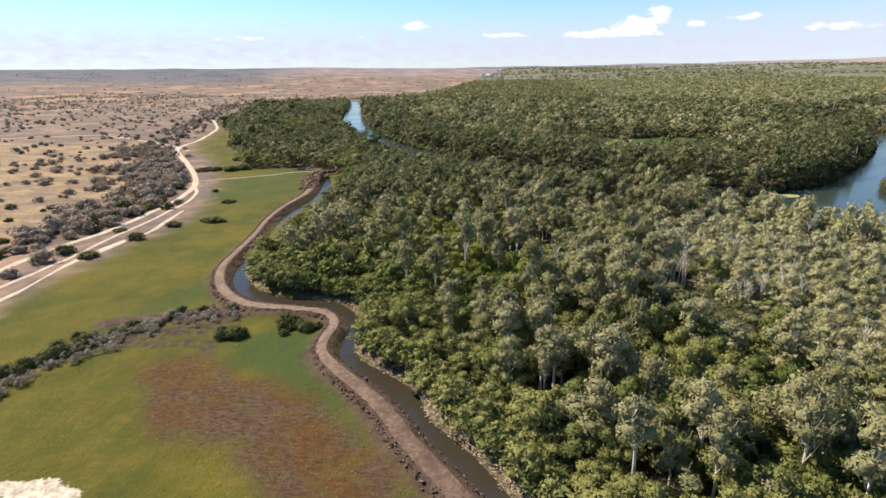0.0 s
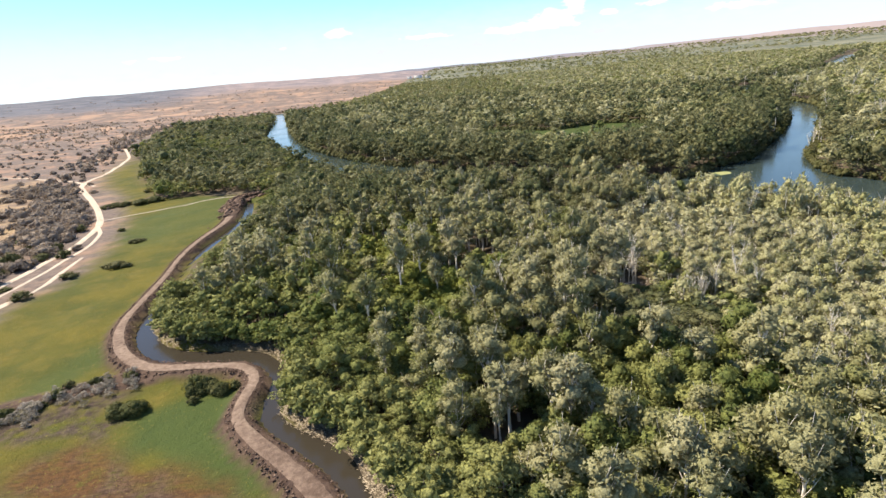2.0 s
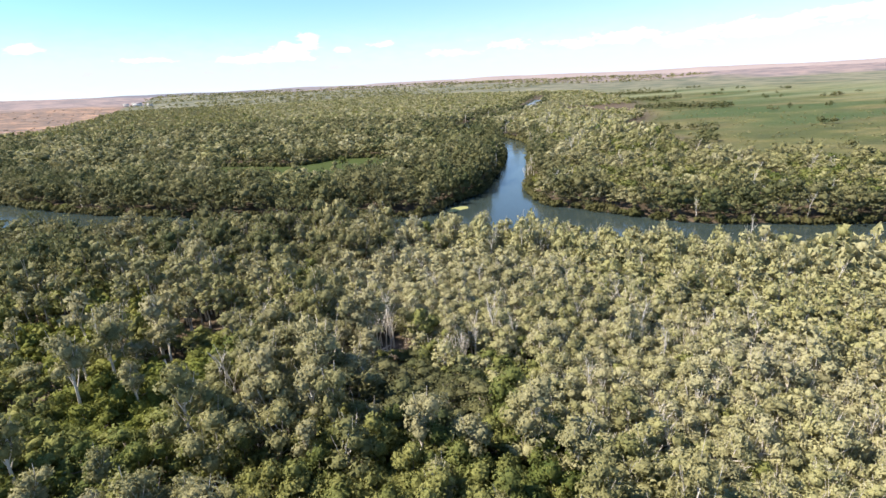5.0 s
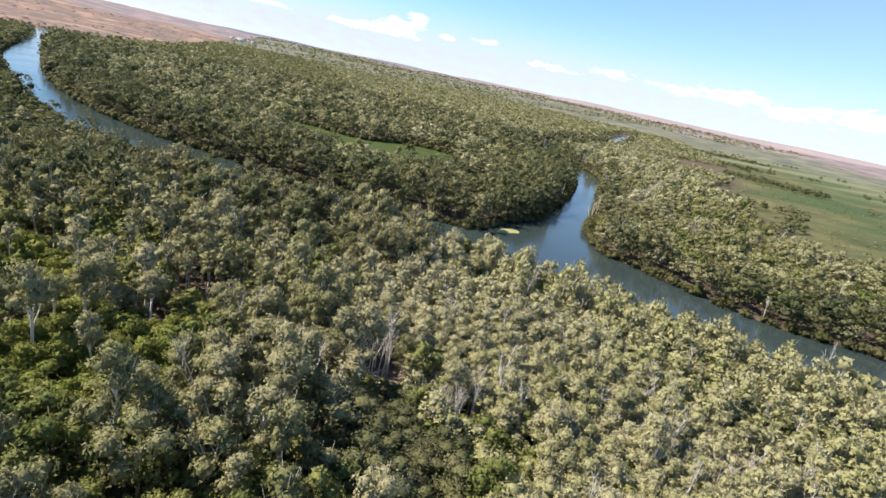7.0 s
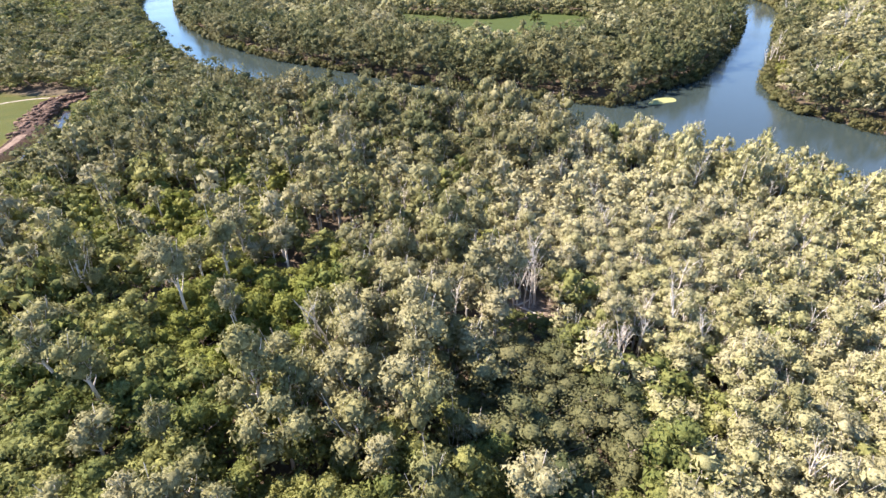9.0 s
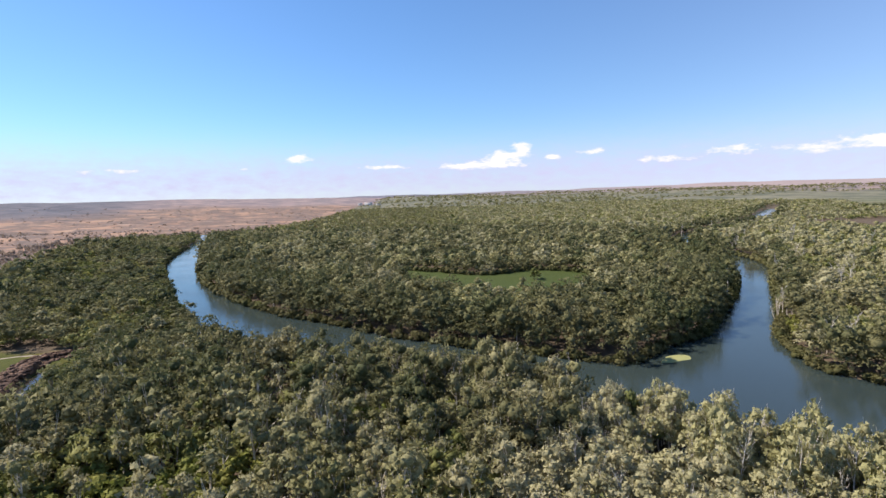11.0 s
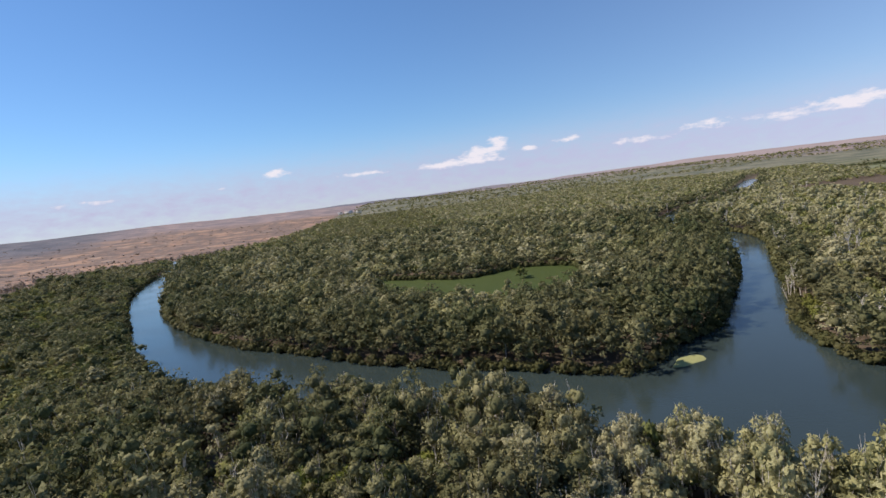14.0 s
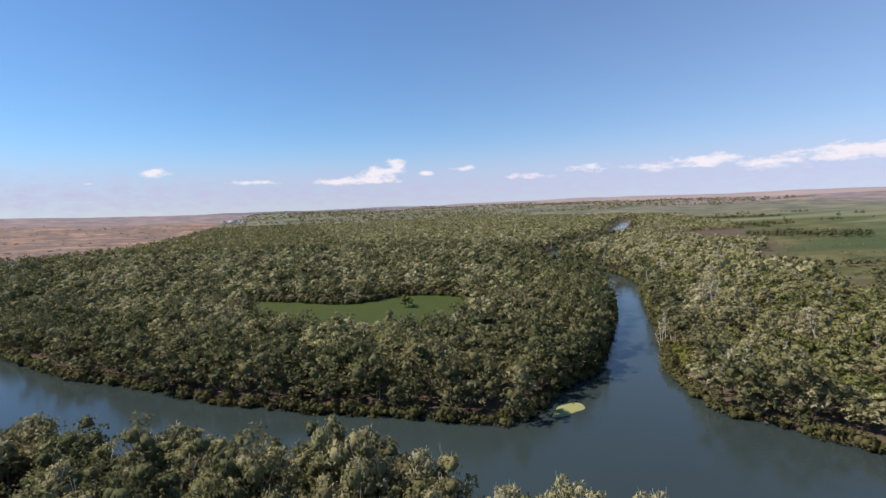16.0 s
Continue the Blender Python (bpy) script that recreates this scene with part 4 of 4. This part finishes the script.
for key in NAMES:
    name, label, category = NAMES[key]
    for sel, level, word in ((rest & (kind == key) & ~behind & ~riverside, "mid", ""), (rest & (kind == key) & riverside, "close", "_of_nearer_wood"), (rest & (kind == key) & behind, "far", "_of_outer_wood")):
        if sel.any():
            wood_of(f"{name}s{word}", key, level, np.stack([x[sel], y[sel], s[sel], hf[sel]], -1), f"wood of many: {label}", category)

# the island, the far banks and the woods behind
for x0, x1, y0, y1, gap, level, grow_by, word in ((-160, 330, 90, 420, 5.1, "isle", 1.2, "isle"), (-420, 560, 420, 820, 6.6, "far", 1.22, "far"), (-420, -160, 180, 420, 5.0, "far", 1.1, "west"),
                                                  (330, 560, 60, 420, 5.4, "far", 1.15, "east"), (-420, 1300, 820, 2100, 9.5, "distant", 1.45, "distant")):
    x, y, rng = scatter(x0, x1, y0, y1, gap, 50 + int(gap * 10))
    ok = free(x, y, 0.5) & ~((y < 246) & inside(x, y, SOUTH))
    x, y = x[ok], y[ok]
    kind, s, hf = wood_kind(x, y, rng)
    s = s * grow_by
    hf = hf * {"distant": 0.6, "isle": 0.83, "far": 0.8}.get(word, 1.0)
    for key in NAMES:
        sel = kind == key
        if sel.any():
            name, label, category = NAMES[key]
            wood_of(f"{name}s_of_{word}_wood", key, level, np.stack([x[sel], y[sel], s[sel], hf[sel]], -1), f"wood of many: {label}", category)

# scrub on the dry land, hedges on the fields
x, y, rng = scatter(-900, -100, 20, 1100, 10.0, 81)
x2, y2, _ = scatter(-260, -118, 40, 330, 6.0, 84)
x, y = np.hstack([x, x2]), np.hstack([y, y2])
d, w = distance(x, y, ROAD)
d2, w2 = distance(x, y, SIDE_TRACK)
west = -signed(x, y, WEST)
dense = waves(x, y, 60, 82) + 0.5 * waves(x, y, 22, 83) + 1.2 * (1 - step(np.abs(west - 24), 5, 20)) + 0.4 * step(west, 190, 260)
ok = (west > 3) & (d > w + 1.5) & (d2 > w2 + 1) & (dense + rng.rand(len(x)) * 0.8 > 0.62)
x, y = x[ok], y[ok]
s, hf = 0.7 + 0.9 * rng.rand(len(x)) ** 1.5, 0.7 + 0.5 * rng.rand(len(x))
s = s * (1 + 0.7 * (1 - step(np.abs(-signed(x, y, WEST) - 30), 10, 30)))
z = land(x, y)
close = (x > -260) & (y < 330)
rest = ~close
name, label, category = NAMES["scrub"]
for n_, i in enumerate(sorted(np.where(close)[0], key=lambda q: x[q] * -1.0 + y[q])):
    if n_ >= 300:
        rest[i] = True
        continue
    if rng.rand() < 0.22:
        plant("marsh", "dark_shrub", x[i], y[i], z[i], 0.6 * s[i], hf[i], rng.rand() * 360, "dark brown-green shrub among dry ones on sand", "shrub", "dark shrubs on the sand", int(rng.randint(6)))
    else:
        plant("scrub", name, x[i], y[i], z[i], s[i], hf[i], rng.rand() * 360, label, category, "dry shrubs on the sand", int(rng.randint(6)))
sel = rest & close
if sel.any():
    wood_of("dry_shrubs_of_sand", "scrub", "mid", np.stack([x[sel], y[sel], s[sel], hf[sel]], -1), "scrub of many leafless grey-brown shrubs", "shrubs")
sel = rest & (y < 600) & ~close
wood_of("dry_shrubs", "scrub", "far", np.stack([x[sel], y[sel], s[sel] * 0.95, hf[sel]], -1), "scrub of many leafless grey-brown shrubs", "shrubs")
sel = rest & (y >= 600)
wood_of("dry_shrubs_of_hillside", "scrub", "distant", np.stack([x[sel], y[sel], s[sel] * 1.1, hf[sel]], -1), "scrub of many leafless grey-brown shrubs", "shrubs")
x, y, rng = scatter(-2600, -180, 300, 2400, 42.0, 85)
ok = (signed(x, y, WEST) < -20) & ((x < -900) | (y > 1100)) & (waves(x, y, 300, 86) + 1.2 * rng.rand(len(x)) > 0.9)
x, y = x[ok], y[ok]
wood_of("dry_shrubs_of_far_hills", "scrub", "distant", np.stack([x, y, 1.4 + 1.6 * rng.rand(len(x)), 0.3 + 0.2 * rng.rand(len(x))], -1), "scrub of many leafless grey-brown shrubs", "shrubs")
x, y, rng = scatter(-150, 2600, 2050, 4200, 38.0, 93)
ok = (signed(x, y, WEST) > 10) & (np.hypot(x - 40, y - 60) < 4300) & (waves(x * 0.35, y, 420, 94) + 0.4 * rng.rand(len(x)) > 0.1)
x, y = x[ok], y[ok]
wood_of("far_plain_woods", "olive", "distant", np.stack([x, y, 2.2 + 1.4 * rng.rand(len(x)), 0.35 + 0.2 * rng.rand(len(x))], -1), "dark bands of wood far out on the plain", "wood")
HEDGES = smooth([(384, 446, 7), (404, 420, 9), (428, 388, 8), (470, 372, 4)], 8), smooth([(560, 800, 16), (625, 745, 26), (700, 650, 24), (770, 610, 10)], 10), smooth([(900, 1230, 12), (1010, 1210, 20), (1200, 1120, 14)], 20), \
    smooth([(330, 286, 5), (362, 300, 7), (400, 330, 5)], 8), smooth([(760, 980, 10), (840, 900, 16), (960, 860, 8)], 15)
x, y, rng = scatter(300, 1500, 120, 1500, 8.0, 87)
ok = ~inside(x, y, FOREST) & (signed(x, y, RIVER) > 5)
x, y = x[ok], y[ok]
ok = (waves(x * 0.4, y, 110, 88) + 0.5 * waves(x, y, 45, 89) + 0.2 * rng.rand(len(x)) > 1.25)
for line in HEDGES:
    d, w = distance(x, y, line)
    ok |= d < w
x, y = x[ok], y[ok]
wood_of("field_bushes", "river", "far", np.stack([x, y, 0.65 + 0.5 * rng.rand(len(x)), 0.55 + 0.3 * rng.rand(len(x))], -1), "dark green bushes along the open fields", "bushes")
x, y, rng = scatter(300, 700, 120, 800, 9.0, 90)
ok = ~inside(x, y, FOREST) & (signed(x, y, RIVER) > 5) & (waves(x, y, 60, 92) + rng.rand(len(x)) > 0.9)
x, y = x[ok], y[ok]
wood_of("field_shrubs", "olive", "distant", np.stack([x, y, 0.3 + 0.3 * rng.rand(len(x)), 0.4 + 0.2 * rng.rand(len(x))], -1), "low olive shrubs dotted over the open fields", "shrubs")


# ---- meadow, canal banks ----
def cluster(kind, name, spots, label, category, group, seed, tall=1.0):
    """Single bushes at (x, y, scale)."""
    rng = np.random.RandomState(seed)
    p = np.array(spots, float)
    z = land(p[:, 0], p[:, 1])
    for (bx, by, bs), bz in zip(p, z):
        plant(kind, name, bx, by, bz, bs, tall * (0.85 + 0.3 * rng.rand()), rng.rand() * 360, label, category, group, int(rng.randint(6)))


rng = np.random.RandomState(91)
hedge = smooth([(-92, 26, 0), (-78, 42, 0), (-69, 54, 0), (-67, 62, 0), (-64, 68, 0), (-61, 75, 0), (-57, 81, 0), (-52, 85, 0), (-46, 87, 0)], 2.2)
cluster("marsh", "marsh_bush", [(px + rng.normal() * 1.2, py + rng.normal() * 1.0, (0.5 + 0.5 * rng.rand()) * (1.0 if py < 69 else 0.6)) for px, py, _ in hedge for _k in range(3 if py < 69 else 2)],
        "dark green marsh bush along a wet ditch", "bush", "bushes along the ditch", 92)
cluster("fringe", "dead_brush", [(px + 2.2 + rng.normal() * 2.2, py - 1.6 + rng.normal() * 1.2, 0.4 + 0.5 * rng.rand()) for px, py, _ in hedge[12:] for _k in range(8)],
        "grey dead brush heaped beside the ditch", "brush", "dead brush along the ditch", 93)
cluster("marsh", "marsh_bush", [(-26 + 2.6 * rng.normal(), 81 + 0.9 * rng.normal(), 0.45 + 0.3 * rng.rand()) for _k in range(14)] + [(-28.5, 82.5, 1.0), (-27, 82.5, 0.9)], "dark green marsh bush beside the dirt track", "bush", "bushes by the track", 94)
cluster("marsh", "marsh_bush", [(-37 + 1.4 * rng.normal(), 77 + 0.8 * rng.normal(), 0.5 + 0.35 * rng.rand()) for _k in range(8)], "dark green marsh bush beside the dirt track", "bush", "bushes by the track", 95)
MEADOW = [(-88, 155, 1.5), (-91, 156, 1.2), (-85, 155, 1.0), (-99, 183, 1.0), (-97, 184, 0.8), (-150, 285, 1.5), (-146, 288, 1.2), (-103, 116, 1.3), (-101, 133, 1.4), (-99, 149, 1.3), (-114, 200, 0.9), (-113, 141, 1.0)]
cluster("marsh", "meadow_bush", MEADOW, "rounded dark green bush alone in the meadow", "bush", "bushes in the meadow", 96, 0.6)
cluster("marsh", "meadow_bush", [(-138 + 9 * rng.normal(), 254 + 3 * rng.normal(), 1.1 + 0.6 * rng.rand()) for _k in range(14)], "rounded dark green bush at the meadow's edge", "bush", "bushes in the meadow", 97, 0.7)
reeds = [(167 + 0.5 * k + 7 * rng.rand(), 223 + k * 1.0 + 1.5 * rng.normal(), 0.6 + 0.35 * rng.rand()) for k in range(31) for _k in range(2)]
cluster("bush", "reed_clump", reeds, "bright green low growth on the river bank", "reeds", "reeds on the river bank", 98)
# pale dead fringe on the wooded bank of the canal
t = np.gradient(CANAL[:, :2], axis=0)
t /= np.linalg.norm(t, axis=1)[:, None]
side = np.stack([t[:, 1], -t[:, 0]], -1)
rows = np.vstack([np.column_stack([CANAL[:, :2] + side * (CANAL[:, 2:3] + 2.2 + 1.5 * rng.rand(len(CANAL), 1)), 0.6 + 0.35 * rng.rand(len(CANAL)), 0.7 + 0.4 * rng.rand(len(CANAL))]) for _k in range(2)])
rows[:, 3] *= np.where(rows[:, 1] > 128, 0.3, 1)
wood_of("bank_bushes", "green", "mid", rows[(rows[:, 1] > 30) & (rows[:, 1] < 135)], "low green mangroves leaning to the canal", "bushes")


# low growth that hides the foot of the river banks
def shore_growth(line, keep, seed):
    rng = np.random.RandomState(seed)
    t = np.gradient(line, axis=0)
    t /= np.linalg.norm(t, axis=1)[:, None]
    left = np.stack([-t[:, 1], t[:, 0]], -1)
    rows = []
    for a, b in zip(line, line[1:]):
        for q in range(max(1, int(np.hypot(*(b - a)) / 1.5))):
            rows.append(a + (b - a) * rng.rand() + rng.normal(size=2) * 0.4)
    p = np.array(rows)
    return np.column_stack([p, 0.75 + 0.7 * rng.rand(len(p)), 0.8 + 0.5 * rng.rand(len(p))])[keep(p[:, 0], p[:, 1])]


rows = np.vstack([shore_growth(RIVER[:len(RIVER) - len(RIVER_EAST) - len(RIVER_SOUTH)], lambda px, py: (py < 620) & (rng.rand(len(px)) < 0.93), 121),
                  shore_growth(RIVER_EAST, lambda px, py: (py < 620) & (px < 420) & (rng.rand(len(px)) < 0.9), 122),
                  shore_growth(np.vstack([GLADE, GLADE[:1]]), lambda px, py: px < 1e4, 124),
                  shore_growth(RIVER_SOUTH, lambda px, py: (py > 100) & (py < 700), 123)])
wood_of("far_bank_growth", "marsh", "far", rows[rows[:, 1] > 330], "dark green low growth hanging over the river bank", "undergrowth")
wood_of("bank_growth", "marsh", "mid", rows[rows[:, 1] <= 330], "dark green low growth hanging over the river bank", "undergrowth")


for line, lift, wide, nm, label in ((ROAD, 0.14, 0.72, "road", "pale dusty dirt road with soft edges"), (SIDE_TRACK, 0.13, 0.75, "side_track", "narrow pale wheel track beside the road"),
                                    (WEST_TRACK, 0.2, 0.9, "west_track", "pale dirt track through dry scrub"), (FOOTPATH, 0.08, 1.0, "footpath", "thin pale path across the meadow"),
                                    (SHOULDER, 0.12, 1.0, "road_shoulder", "broken strip of pale sand beside the road")):
    tagged(strip(nm, line, PATH_DUST if nm == "footpath" else DUST, lift=lift, wide=wide), label, "dirt road", kind="structure")
tagged(strip("track", TRACK[TRACK[:, 1] < 208], TRACK_SOIL, lift=0.12, wide=0.6), "trodden brown earth track on the canal bank", "dirt track", kind="structure")


def clods(name, spots, size, material, label, category):
    """Loose lumps of soil or stone, uneven six-sided blocks."""
    rng = np.random.RandomState(len(spots))
    box = np.array([(-1, -1, -1), (1, -1, -1), (1, 1, -1), (-1, 1, -1), (-1, -1, 1), (1, -1, 1), (1, 1, 1), (-1, 1, 1)], float)
    f = np.array([(0, 3, 2, 1), (4, 5, 6, 7), (0, 1, 5, 4), (1, 2, 6, 5), (2, 3, 7, 6), (3, 0, 4, 7)])
    p = np.array(spots)
    z = land(p[:, 0], p[:, 1])
    s = size * (0.35 + rng.rand(len(p)) ** 2)[:, None, None]
    a = rng.rand(len(p)) * 6.283
    c = box[None] * (0.3 + 0.7 * rng.rand(len(p), 8, 3)) * s * np.array([1.2, 0.9, 0.6])
    X = c[..., 0] * np.cos(a)[:, None] - c[..., 1] * np.sin(a)[:, None] + p[:, :1]
    Y = c[..., 0] * np.sin(a)[:, None] + c[..., 1] * np.cos(a)[:, None] + p[:, 1:2]
    co = np.stack([X, Y, c[..., 2] + z[:, None] + 0.1 * s[..., 0]], -1).reshape(-1, 3)
    return tagged(quads(name, co, (f[None] + 8 * np.arange(len(p))[:, None, None]).reshape(-1, 4), [material]), label, category, kind="stuff")


k = Mat("clod_soil", 0.95, 0.1)
soil_clod = k.color(k.mix(k.geo.outputs["Random Per Island"], (0.050, 0.032, 0.025), (0.190, 0.128, 0.094)))
t = np.gradient(TRACK[:, :2], axis=0)
t /= np.linalg.norm(t, axis=1)[:, None]
side = np.stack([-t[:, 1], t[:, 0]], -1)
rows = []
for line_side, near_off, spread, n in ((1, -0.5, 1.4, 18), (-1, -0.2, 0.6, 6)):
    for _k in range(n):
        rows.append(TRACK[:, :2] + rng.normal(size=(len(TRACK), 2)) * 0.3 + line_side * side * (TRACK[:, 2:3] + near_off + spread * rng.rand(len(TRACK), 1)))
clods("soil_clods", np.vstack(rows), 0.16, soil_clod, "crumbled dug-out clods of dark soil along the bank", "soil")
rows = np.stack([-80 + 3.6 * rng.normal(size=1100), 238 + 11 * rng.normal(size=1100)], -1)
rows = rows[distance(rows[:, 0], rows[:, 1], TRACK)[0] < 6]
d, w = distance(rows[:, 0], rows[:, 1], CANAL)
clods("soil_heap_clods", rows[d > w + 0.6], 0.75, soil_clod, "heaped dark red-brown clods where the digging ends", "soil")

# tussocks of grass over the wet meadow
def tussocks(name, x, y, rng, material, label, size=1.0, blades=7, category="grass"):
    n = len(x)
    z = land(x, y)
    tri = []
    for q in range(blades):
        a = rng.rand(n) * 6.283
        r, hgt = (0.08 + 0.2 * rng.rand(n)) * size, (0.05 + 0.12 * rng.rand(n)) * size
        p = np.stack([x + r * np.cos(a), y + r * np.sin(a), z - 0.05], -1)
        side = np.stack([-np.sin(a), np.cos(a), 0 * a], -1) * ((0.06 + 0.07 * rng.rand(n)) * math.sqrt(size))[:, None]
        tip = p + np.stack([np.cos(a) * r, np.sin(a) * r, hgt], -1)
        tri.append(np.stack([p + side, p - side, tip], 1))
    co = np.concatenate(tri).reshape(-1, 3)
    f = np.column_stack([np.arange(len(co)).reshape(-1, 3), np.full(len(co) // 3, -1)])
    up = np.tile((-0.3, 0.1, 0.95), (len(co), 1))
    return tagged(quads(name, co, f, [material], soft=True, normals=up), label, category, kind="stuff")


k = Mat("tussock_grass", 0.8, 0.2)
blade = k.mix(k.geo.outputs["Random Per Island"], (0.070, 0.082, 0.012), (0.165, 0.142, 0.020))
k.color(k.mix(k.ramp(k.noise(0.12, 4), 0.5, 0.65, 0, 0.8), blade, (0.130, 0.075, 0.026)))
x, y, rng = scatter(-98, 0, 34, 130, 1.15, 131)
d, w = distance(x, y, TRACK)
ok = inside(x, y, GRASS) & (d > w + 1.5) & (waves(x, y, 9, 132) + waves(x, y, 24, 133) + rng.rand(len(x)) > 0.35)
tussocks("meadow_grass", x[ok], y[ok], rng, k.m, "yellow-green tussocks of marsh grass over the meadow")
# pale dry stems and roots on the wooded bank of the canal
k = Mat("dry_stems", 0.9, 0.1)
k.color(k.mix(k.geo.outputs["Random Per Island"], (0.130, 0.105, 0.068), (0.350, 0.290, 0.215)))
t = np.gradient(CANAL[:, :2], axis=0)
t /= np.linalg.norm(t, axis=1)[:, None]
side = np.stack([t[:, 1], -t[:, 0]], -1)
rows = np.vstack([CANAL[:, :2] + side * (CANAL[:, 2:3] + 0.5 + 2.0 * rng.rand(len(CANAL), 1) ** 1.4) + rng.normal(size=(len(CANAL), 2)) * 0.5 for _k in range(34)])
rows = rows[(rows[:, 1] > 25) & (rows[:, 1] < 130)]
tussocks("bank_fringe", rows[:, 0], rows[:, 1], rng, k.m, "dry pale roots and stems on the canal bank", 1.5, 6, "undergrowth")

# floating mat of weed at the island's point
k = Mat("floating_weed", 0.7, 0.2)
weed = k.color(k.mix(k.noise(2.0, 4), (0.22, 0.23, 0.085), (0.34, 0.34, 0.15)))
k.bump(k.noise(5.0, 3), 0.6, 0.1)
bm = bmesh.new()
rim = []
for i in range(40):
    a = i / 40 * 2 * math.pi
    u_, v_ = 6.3 * math.cos(a), (2.7 + 1.1 * math.cos(a)) * math.sin(a) * (1 + 0.12 * math.sin(5 * a))
    rim.append((122.3 + 0.885 * u_ - 0.466 * v_, 218.3 + 0.466 * u_ + 0.885 * v_))
ring = [[bm.verts.new((122.3 + (rx - 122.3) * q, 218.3 + (ry - 218.3) * q, h)) for rx, ry in rim] for q, h in ((1.0, -0.08), (0.97, 0.05), (0.6, 0.14))]
for r0, r1 in zip(ring, ring[1:]):
    for i in range(40):
        bm.faces.new((r0[i], r0[(i + 1) % 40], r1[(i + 1) % 40], r1[i]))
bm.faces.new(ring[-1])
me = bpy.data.meshes.new("weed_mat")
bm.to_mesh(me)
bm.free()
me.materials.append(weed)
tagged(new("weed_mat", me), "yellow-green mat of weed floating on the river", "water weed")

# fallen trunks in the clearings
for n_, (cx, cy, rx, ry) in enumerate(CLEARINGS[:5]):
    for q in range(5 if rx > 5 else 3):
        a = rng.rand() * 6.283
        px, py, ln = cx + rx * 0.6 * rng.normal() * 0.6, cy + ry * 0.6 * rng.normal() * 0.6, 2.0 + 2.5 * rng.rand()
        pz = float(land(np.array([px]), np.array([py]))[0]) + 0.12
        ends = [(px + math.cos(a) * ln * u_, py + math.sin(a) * ln * u_, pz + 0.25 * abs(u_ - 0.2)) for u_ in (-0.5, -0.1, 0.2, 0.5)]
        c_, f_, _n = tube(ends, (0.16, 0.14, 0.11, 0.05), 6)
        tagged(quads("fallen_trunk", c_, f_, [BARK_PALE]), "bleached fallen trunk on the clearing's floor", "log", "fallen trunks")
# stand of leaning bare stems
cluster("bare", "leaning_bare_tree", [(60 + 9 * rng.rand(), 97 + 6 * rng.rand(), 0.6 + 0.25 * rng.rand()) for _k in range(15)], "bleached leaning dead tree with no leaves", "dead tree", "dead trees by the clearing", 99)
cluster("bare", "leaning_bare_tree", [(49 + 10 * rng.rand(), 112 + 4 * rng.rand(), 0.65 + 0.3 * rng.rand()) for _k in range(12)], "bleached leaning dead tree with no leaves", "dead tree", "dead trees by the clearing", 100)
cluster("bare", "bank_dead_tree", [(181, 256, 0.9), (184, 259, 1.1), (186, 262, 1.0), (189, 263, 1.1), (186, 256, 1.0), (190, 259, 0.9)], "bleached dead tree leaning over the river", "dead tree", "dead trees on the bank", 101)

# trees that stand free in the glade
cluster("green", "glade_tree", [(115, 376, 1.05), (118, 380, 0.9), (60, 440, 1.0), (88, 418, 1.1), (94, 414, 0.9), (80, 424, 1.0)], "round dark green tree alone in the grassy glade", "tree", "trees in the glade", 102)

# white buildings far off
k = Mat("white_wall", 0.8, 0.2)
white = k.color(k.mix(k.noise(0.3, 3), (0.62, 0.60, 0.56), (0.80, 0.78, 0.74)))
k = Mat("grey_roof", 0.6, 0.3)
roof_mat = k.color(k.mix(k.noise(0.5, 3), (0.30, 0.28, 0.27), (0.45, 0.43, 0.42)))
for bx, by, bw, bd, bh in ((-150, 2560, 36, 14, 9), (-105, 2575, 24, 12, 7), (-190, 2570, 20, 12, 6)):
    bz = float(land(np.array([float(bx)]), np.array([float(by)]))[0])
    house = new("building")
    house.location = (bx, by, bz)
    for nm, x0, y0, z0, x1, y1, z1, mt in (("wall", -bw / 2, -bd / 2, -1, bw / 2, bd / 2, bh, white), ("roof", -bw / 2 - 1, -bd / 2 - 1, bh, bw / 2 + 1, bd / 2 + 1, bh + 1.2, roof_mat)):
        c_ = np.array([(xx, yy, zz) for zz in (z0, z1) for xx, yy in ((x0, y0), (x1, y0), (x1, y1), (x0, y1))], float)
        if nm == "roof":
            c_[4:, 1] *= 0.15
            c_[4:, 2] += 2.5
        part(nm, (c_, np.array([(0, 3, 2, 1), (4, 5, 6, 7), (0, 1, 5, 4), (1, 2, 6, 5), (2, 3, 7, 6), (3, 0, 4, 7)])), mt, house)
    tagged(house, "long low white building far off on the plain", "building", "white buildings")
